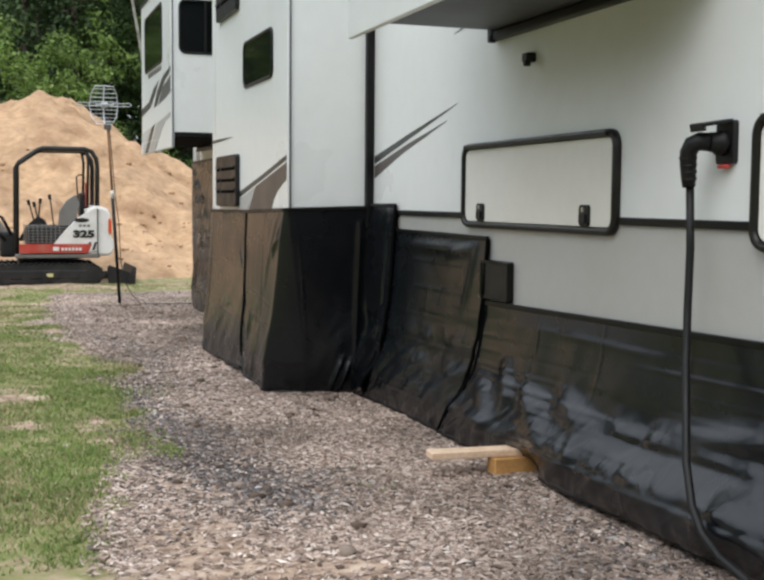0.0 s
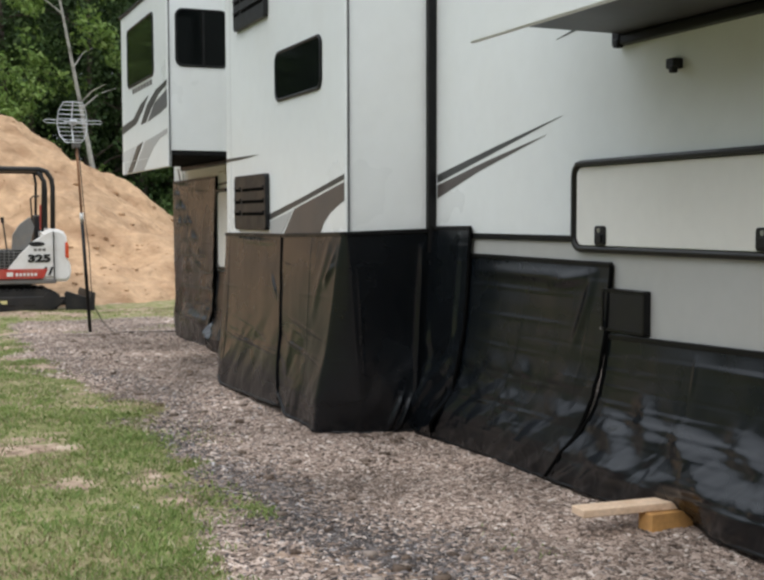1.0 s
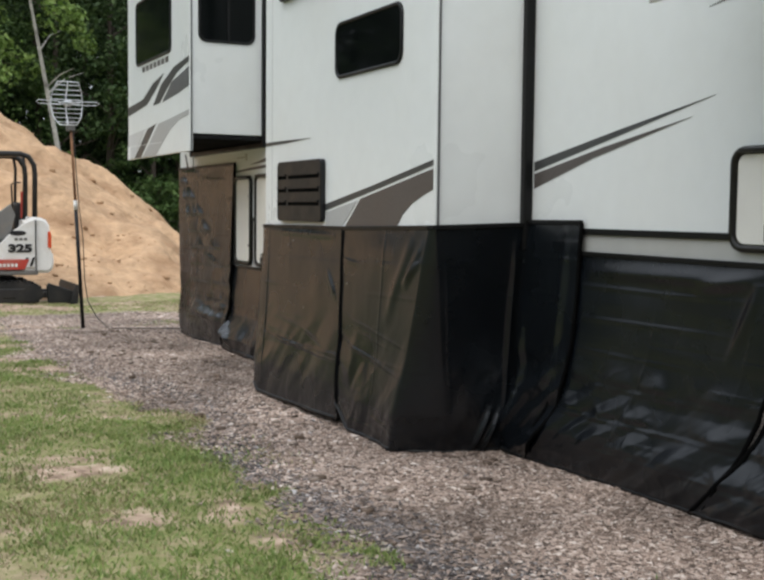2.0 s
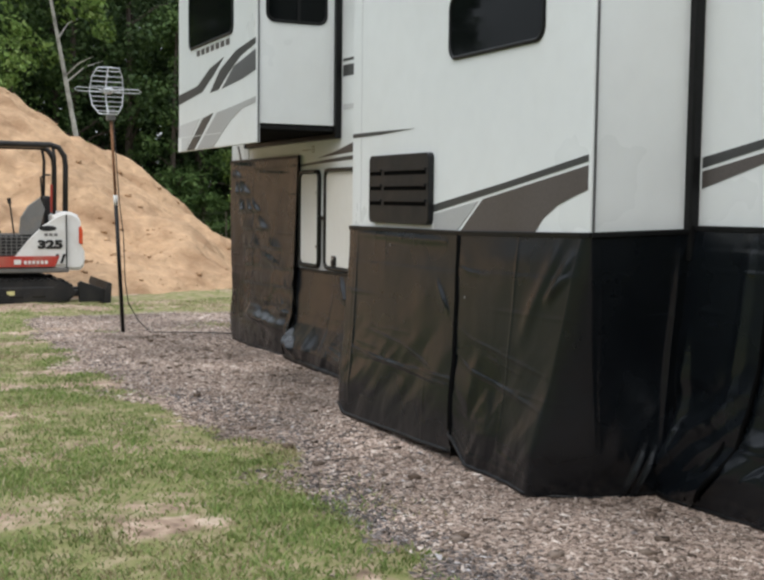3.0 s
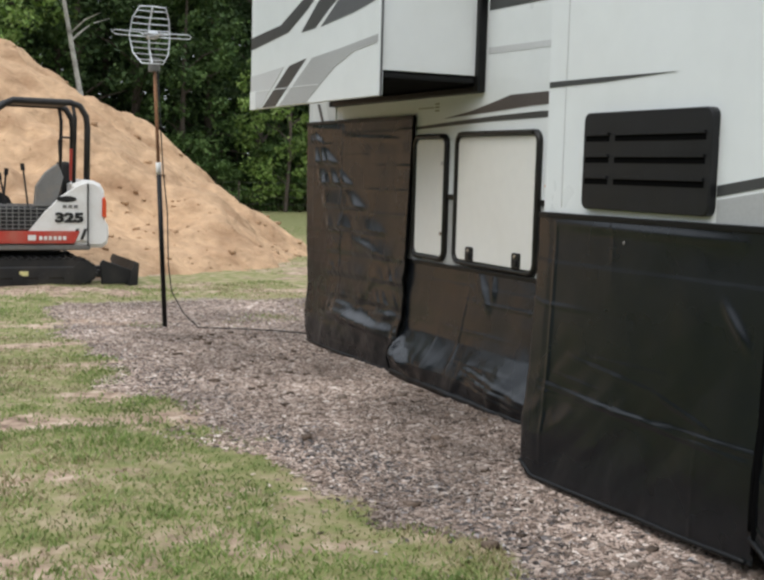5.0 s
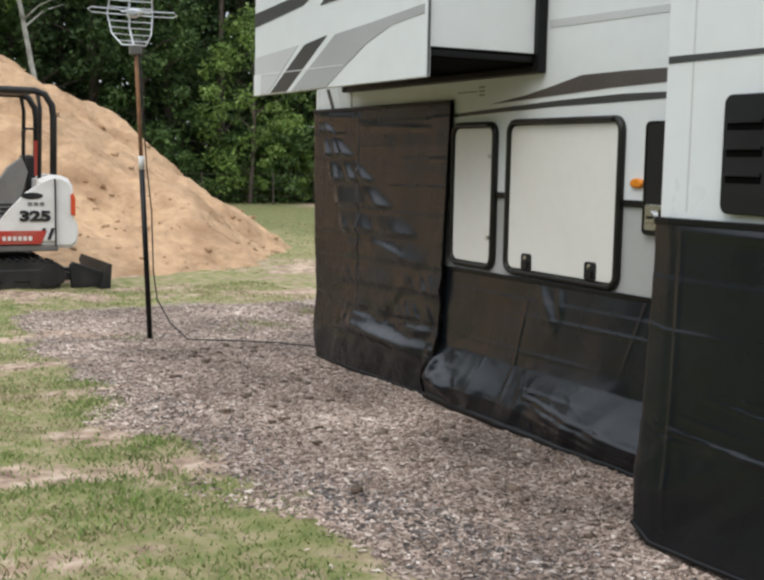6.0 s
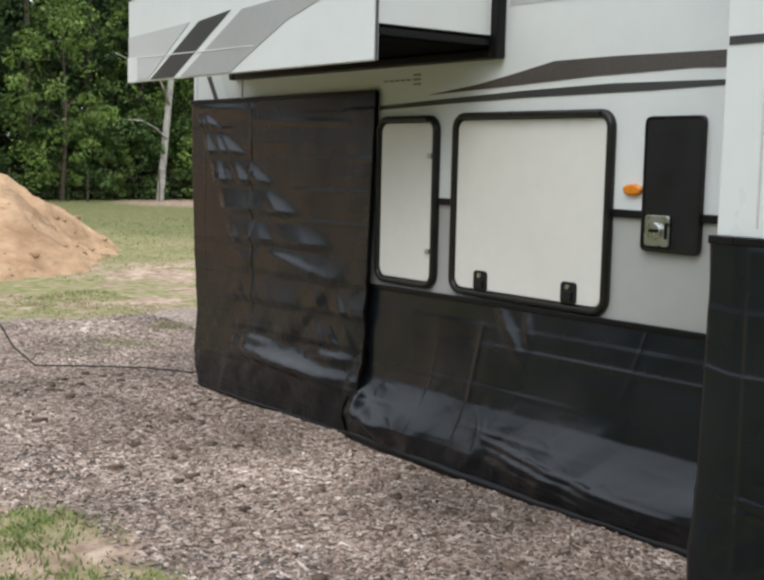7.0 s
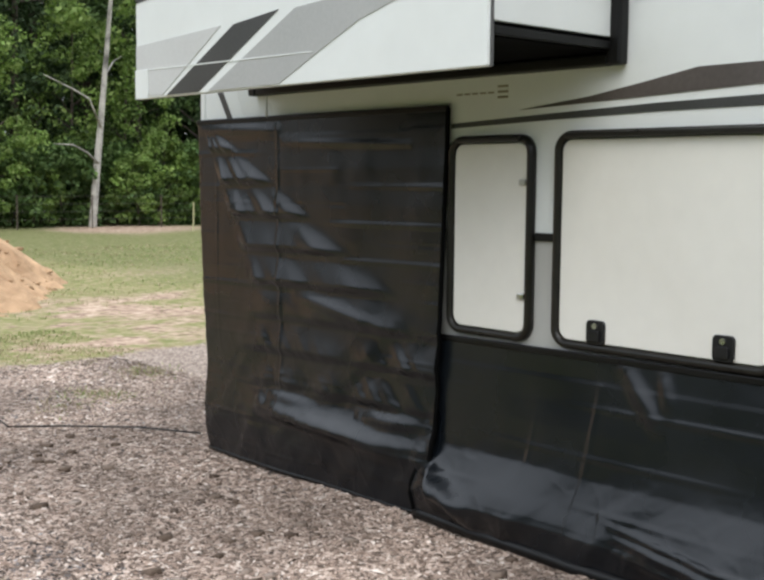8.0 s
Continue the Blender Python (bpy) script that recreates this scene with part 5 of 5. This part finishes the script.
# ---- woods ----
def cards(centres, sizes, rs, flat=0.5, out=None):
    """Small leaf blades: bent kites round the given centres."""
    k = len(centres)
    n = rs.normal(size=(k, 3)) * (0.45 if out is not None else 1.0)
    if out is None:
        n[:, 2] = np.abs(n[:, 2]) + flat
    else:
        n += out
        n[:, 2] += flat * 0.5
    n /= np.linalg.norm(n, axis=1, keepdims=True)
    t = np.cross(n, rs.normal(size=(k, 3)))
    t /= np.linalg.norm(t, axis=1, keepdims=True) + 1e-9
    b = np.cross(n, t)
    s = sizes[:, None]
    v = np.stack([centres - t * s, centres + b * s * 0.55 + n * s * 0.1, centres + t * s, centres - b * s * 0.55 + n * s * 0.1], 1)
    i = np.arange(k)[:, None] * 4
    return v.reshape(-1, 3), i + np.array([[0, 1, 2, 3]])


def crown(rs, height, base, radius, clumps, per, size, pine=False, flat=0.5):
    out, way = [], []
    for _ in range(clumps):
        f = rs.rand() ** 0.8
        z = base + (height - base) * f
        prof = (1 - f) ** 0.8 if pine else math.sin(math.pi * min(0.97, 0.12 + 0.85 * f)) ** 0.6
        a, r = rs.rand() * 6.28, radius * prof * (0.35 + 0.7 * rs.rand() ** 0.5)
        c = np.array([math.cos(a) * r, math.sin(a) * r, z - (0.25 * r if pine else 0)])
        w = radius * rs.uniform(0.1, 0.24)
        o = rs.normal(size=(per, 3))
        o *= (0.75 + 0.35 * rs.rand(per, 1)) / np.linalg.norm(o, axis=1, keepdims=True) * (0.5 + 0.5 * rs.rand(per, 1))
        out.append(c + 1.7 * o * np.array([w, w, w * (0.4 if pine else 0.7)]))
        way.append(o)
    c = np.concatenate(out)
    return cards(c, size * rs.uniform(0.6, 1.3, len(c)), rs, flat, np.concatenate(way))


def make_tree(name, seed, height, base, radius, clumps, per, size, leaf, bark, label, trunk_r, pine=False, lean=0.0, limbs=7):
    rs = np.random.RandomState(seed)
    tr = thing(name, (0, 0, 0), label, "tree" if name != "shrub" else "shrub")
    axis = [Vector((lean * f * height + 0.12 * math.sin(3 * f + seed), 0.1 * math.sin(4 * f + seed), f * height * 0.96)) for f in np.linspace(0, 1, 9)]
    axis[0].z = -0.2
    bm = tube(axis, trunk_r, 8, radii=[trunk_r * (1.15 - 0.95 * f) for f in np.linspace(0, 1, 9)])
    for k in range(limbs):
        f = rs.uniform(base / height * 0.8, 0.85)
        p = axis[int(f * 8)].lerp(axis[min(8, int(f * 8) + 1)], f * 8 % 1)
        a, L = rs.rand() * 6.28, radius * rs.uniform(0.5, 0.95)
        e = p + Vector((math.cos(a) * L, math.sin(a) * L, L * (0.0 if pine else 0.55)))
        tube([p, p.lerp(e, 0.5) + Vector((0, 0, 0.1 * L)), e], trunk_r * 0.3, 5, bm, radii=[trunk_r * 0.35, trunk_r * 0.22, trunk_r * 0.07])
    part("trunk", bm, bark, tr)
    cr = crown(rs, height, base, radius, clumps, per, size, pine)
    cr[0][:, 0] += lean * cr[0][:, 2]
    part("crown", cr, leaf, tr)
    return tr


def woods():
    kinds = {
        "oak": make_tree("oak_tree", 1, 11, 1.2, 2.6, 110, 60, 0.105, M_LEAF, M_BARK, "tall leafy green tree at the wood edge", 0.16),
        "maple": make_tree("maple_tree", 2, 12.5, 2.0, 2.9, 110, 60, 0.11, M_LEAF_DARK, M_BARK, "broad dark green leafy tree in the woods", 0.18),
        "young": make_tree("young_tree", 3, 7.5, 0.6, 1.9, 80, 62, 0.09, M_LEAF_LIGHT, M_BARK, "light green young leafy tree", 0.08),
        "pine": make_tree("pine_tree", 4, 14, 1.5, 2.6, 170, 44, 0.1, M_NEEDLE, M_BARK, "dark green pine tree in the woods", 0.17, pine=True, limbs=16),
        "birch": make_tree("birch_tree", 5, 13, 6.0, 2.0, 55, 50, 0.11, M_LEAF_LIGHT, M_BIRCH, "slender pale-barked birch leaning at the wood edge", 0.11, lean=-0.19, limbs=5),
        "straight_birch": make_tree("birch_tree", 6, 13, 6.5, 2.0, 55, 50, 0.11, M_LEAF_LIGHT, M_BIRCH, "straight pale grey birch trunk before dark woods", 0.125, lean=0.09, limbs=6),
        "shrub": make_tree("shrub", 7, 2.6, 0.05, 1.5, 45, 60, 0.08, M_LEAF, M_BARK, "dark green undergrowth shrub", 0.03, limbs=4),
        "bush": make_tree("shrub", 8, 3.2, 0.05, 1.4, 45, 55, 0.09, M_LEAF_LIGHT, M_BARK, "bright green bush at the wood edge", 0.03, limbs=4),
    }
    for z, pts in ((3.45, ((-0.5, 0.95), (-1.1, 1.25), (-2.1, 1.65))), (2.25, ((-0.5, 0.35), (-1.0, 0.6), (-1.7, 0.62)))):
        root = Vector((0.09 * z + 0.05, -0.05, z))
        part("limb", tube([root] + [root + Vector((x, -0.15, h)) for x, h in pts], 0.03, 6, radii=[0.045, 0.035, 0.026, 0.014]), M_BIRCH, kinds["straight_birch"], smooth=True)
    rs = np.random.RandomState(3)

    def put(kind, x, y, s=1.0):
        copy_thing(kinds[kind], pose(x, y, -0.25, 0, 0, rs.uniform(0, 360)) @ Matrix.Diagonal((s, s, s, 1)))["group"] = "woods"

    for x in np.arange(-11, 33, 1.25):
        put(("shrub", "shrub", "bush")[rs.randint(3)], x + rs.uniform(-0.5, 0.5), 45.2 + rs.uniform(-0.7, 1.2), rs.uniform(0.6, 1.25))
    for x in np.arange(-11, 33, 1.9):
        put(("oak", "young", "pine", "maple", "young")[rs.randint(5)], x + rs.uniform(-0.6, 0.6), 47.6 + rs.uniform(-1.0, 1.2), rs.uniform(0.8, 1.15))
    for x in np.arange(-12, 36, 2.3):
        put(("pine", "maple", "pine", "oak")[rs.randint(4)], x + rs.uniform(-0.7, 0.7), 51.5 + rs.uniform(-1.3, 1.3), rs.uniform(0.9, 1.25))
    for x in np.arange(-14, 40, 2.8):
        put(("pine", "maple")[rs.randint(2)], x + rs.uniform(-0.7, 0.7), 56 + rs.uniform(-1.5, 1.5), rs.uniform(1.05, 1.4))
    for x, y, s in ((16.6, 44.6, 0.8), (17.8, 44.9, 1.0), (19.0, 44.8, 0.8), (13.0, 45.0, 0.7)):
        put("bush", x, y, s)
    for x, y, s in ((-2.5, 38.5, 1.0), (-5.2, 38, 1.1), (0.2, 41.5, 0.95), (11.2, 44.4, 0.9)):
        put("young", x, y, s)
    copy_thing(kinds["straight_birch"], pose(14.7, 44.2, -0.25, 0, 0, 0))
    copy_thing(kinds["birch"], pose(4.55, 44.2, -0.25, 0, 0, 0))
    copy_thing(kinds["birch"], pose(-9.0, 46.5, -0.25, 0, 0, 120))
    for k in kinds.values():
        for o in (*k.children_recursive, k):
            bpy.data.objects.remove(o)
    # the deep wood behind, and an unseen added ring that darkens the vinyl's reflections
    far = []
    for _ in range(30000):
        far.append((rs.uniform(-30, 60), rs.uniform(58, 64), rs.uniform(-0.2, 18)))
    for _ in range(22000):
        t = rs.rand()
        far.append((-38 + rs.uniform(-3, 3), rs.uniform(-36, 60), rs.uniform(-0.2, 8.5 + 2 * math.sin(t * 40))) if t < 0.5 else (rs.uniform(-40, 50), -32 + rs.uniform(-3, 3), rs.uniform(-0.2, 15 + 2.5 * math.sin(t * 50))))
    far = np.array(far)
    v, f = cards(far, rs.uniform(0.35, 0.8, len(far)), rs, 0.2)
    tagged(part("far_woods", (v, f), M_NEEDLE), "dense dark green woods behind the yard, with an unseen added ring around it", "woods", kind="stuff")


woods()


# ---- wire fence before the woods ----
def fence():
    fe = thing("wire_fence", (10, 42.5, -0.2), "thin wire fence with slim posts before the woods", "fence")
    for k in range(15):
        x = -4 + 2.6 * k
        part("post", tube([(x, 43.2, -0.4), (x, 43.2, 0.95)], 0.022, 6), M_BARK, fe)
    for z in (0.15, 0.4, 0.65, 0.9):
        part("wire", tube([(-5, 43.17, z), (34, 43.17, z)], 0.004, 4), M_WIRE, fe)
    mk2 = thing("marker_post", (16.1, 40, -0.2), "pale yellow marker post standing in the grass", "post")
    part("stake", tube([(16.1, 40, -0.4), (16.12, 40, 0.75)], 0.02, 6), M_STAKE, mk2)


fence()
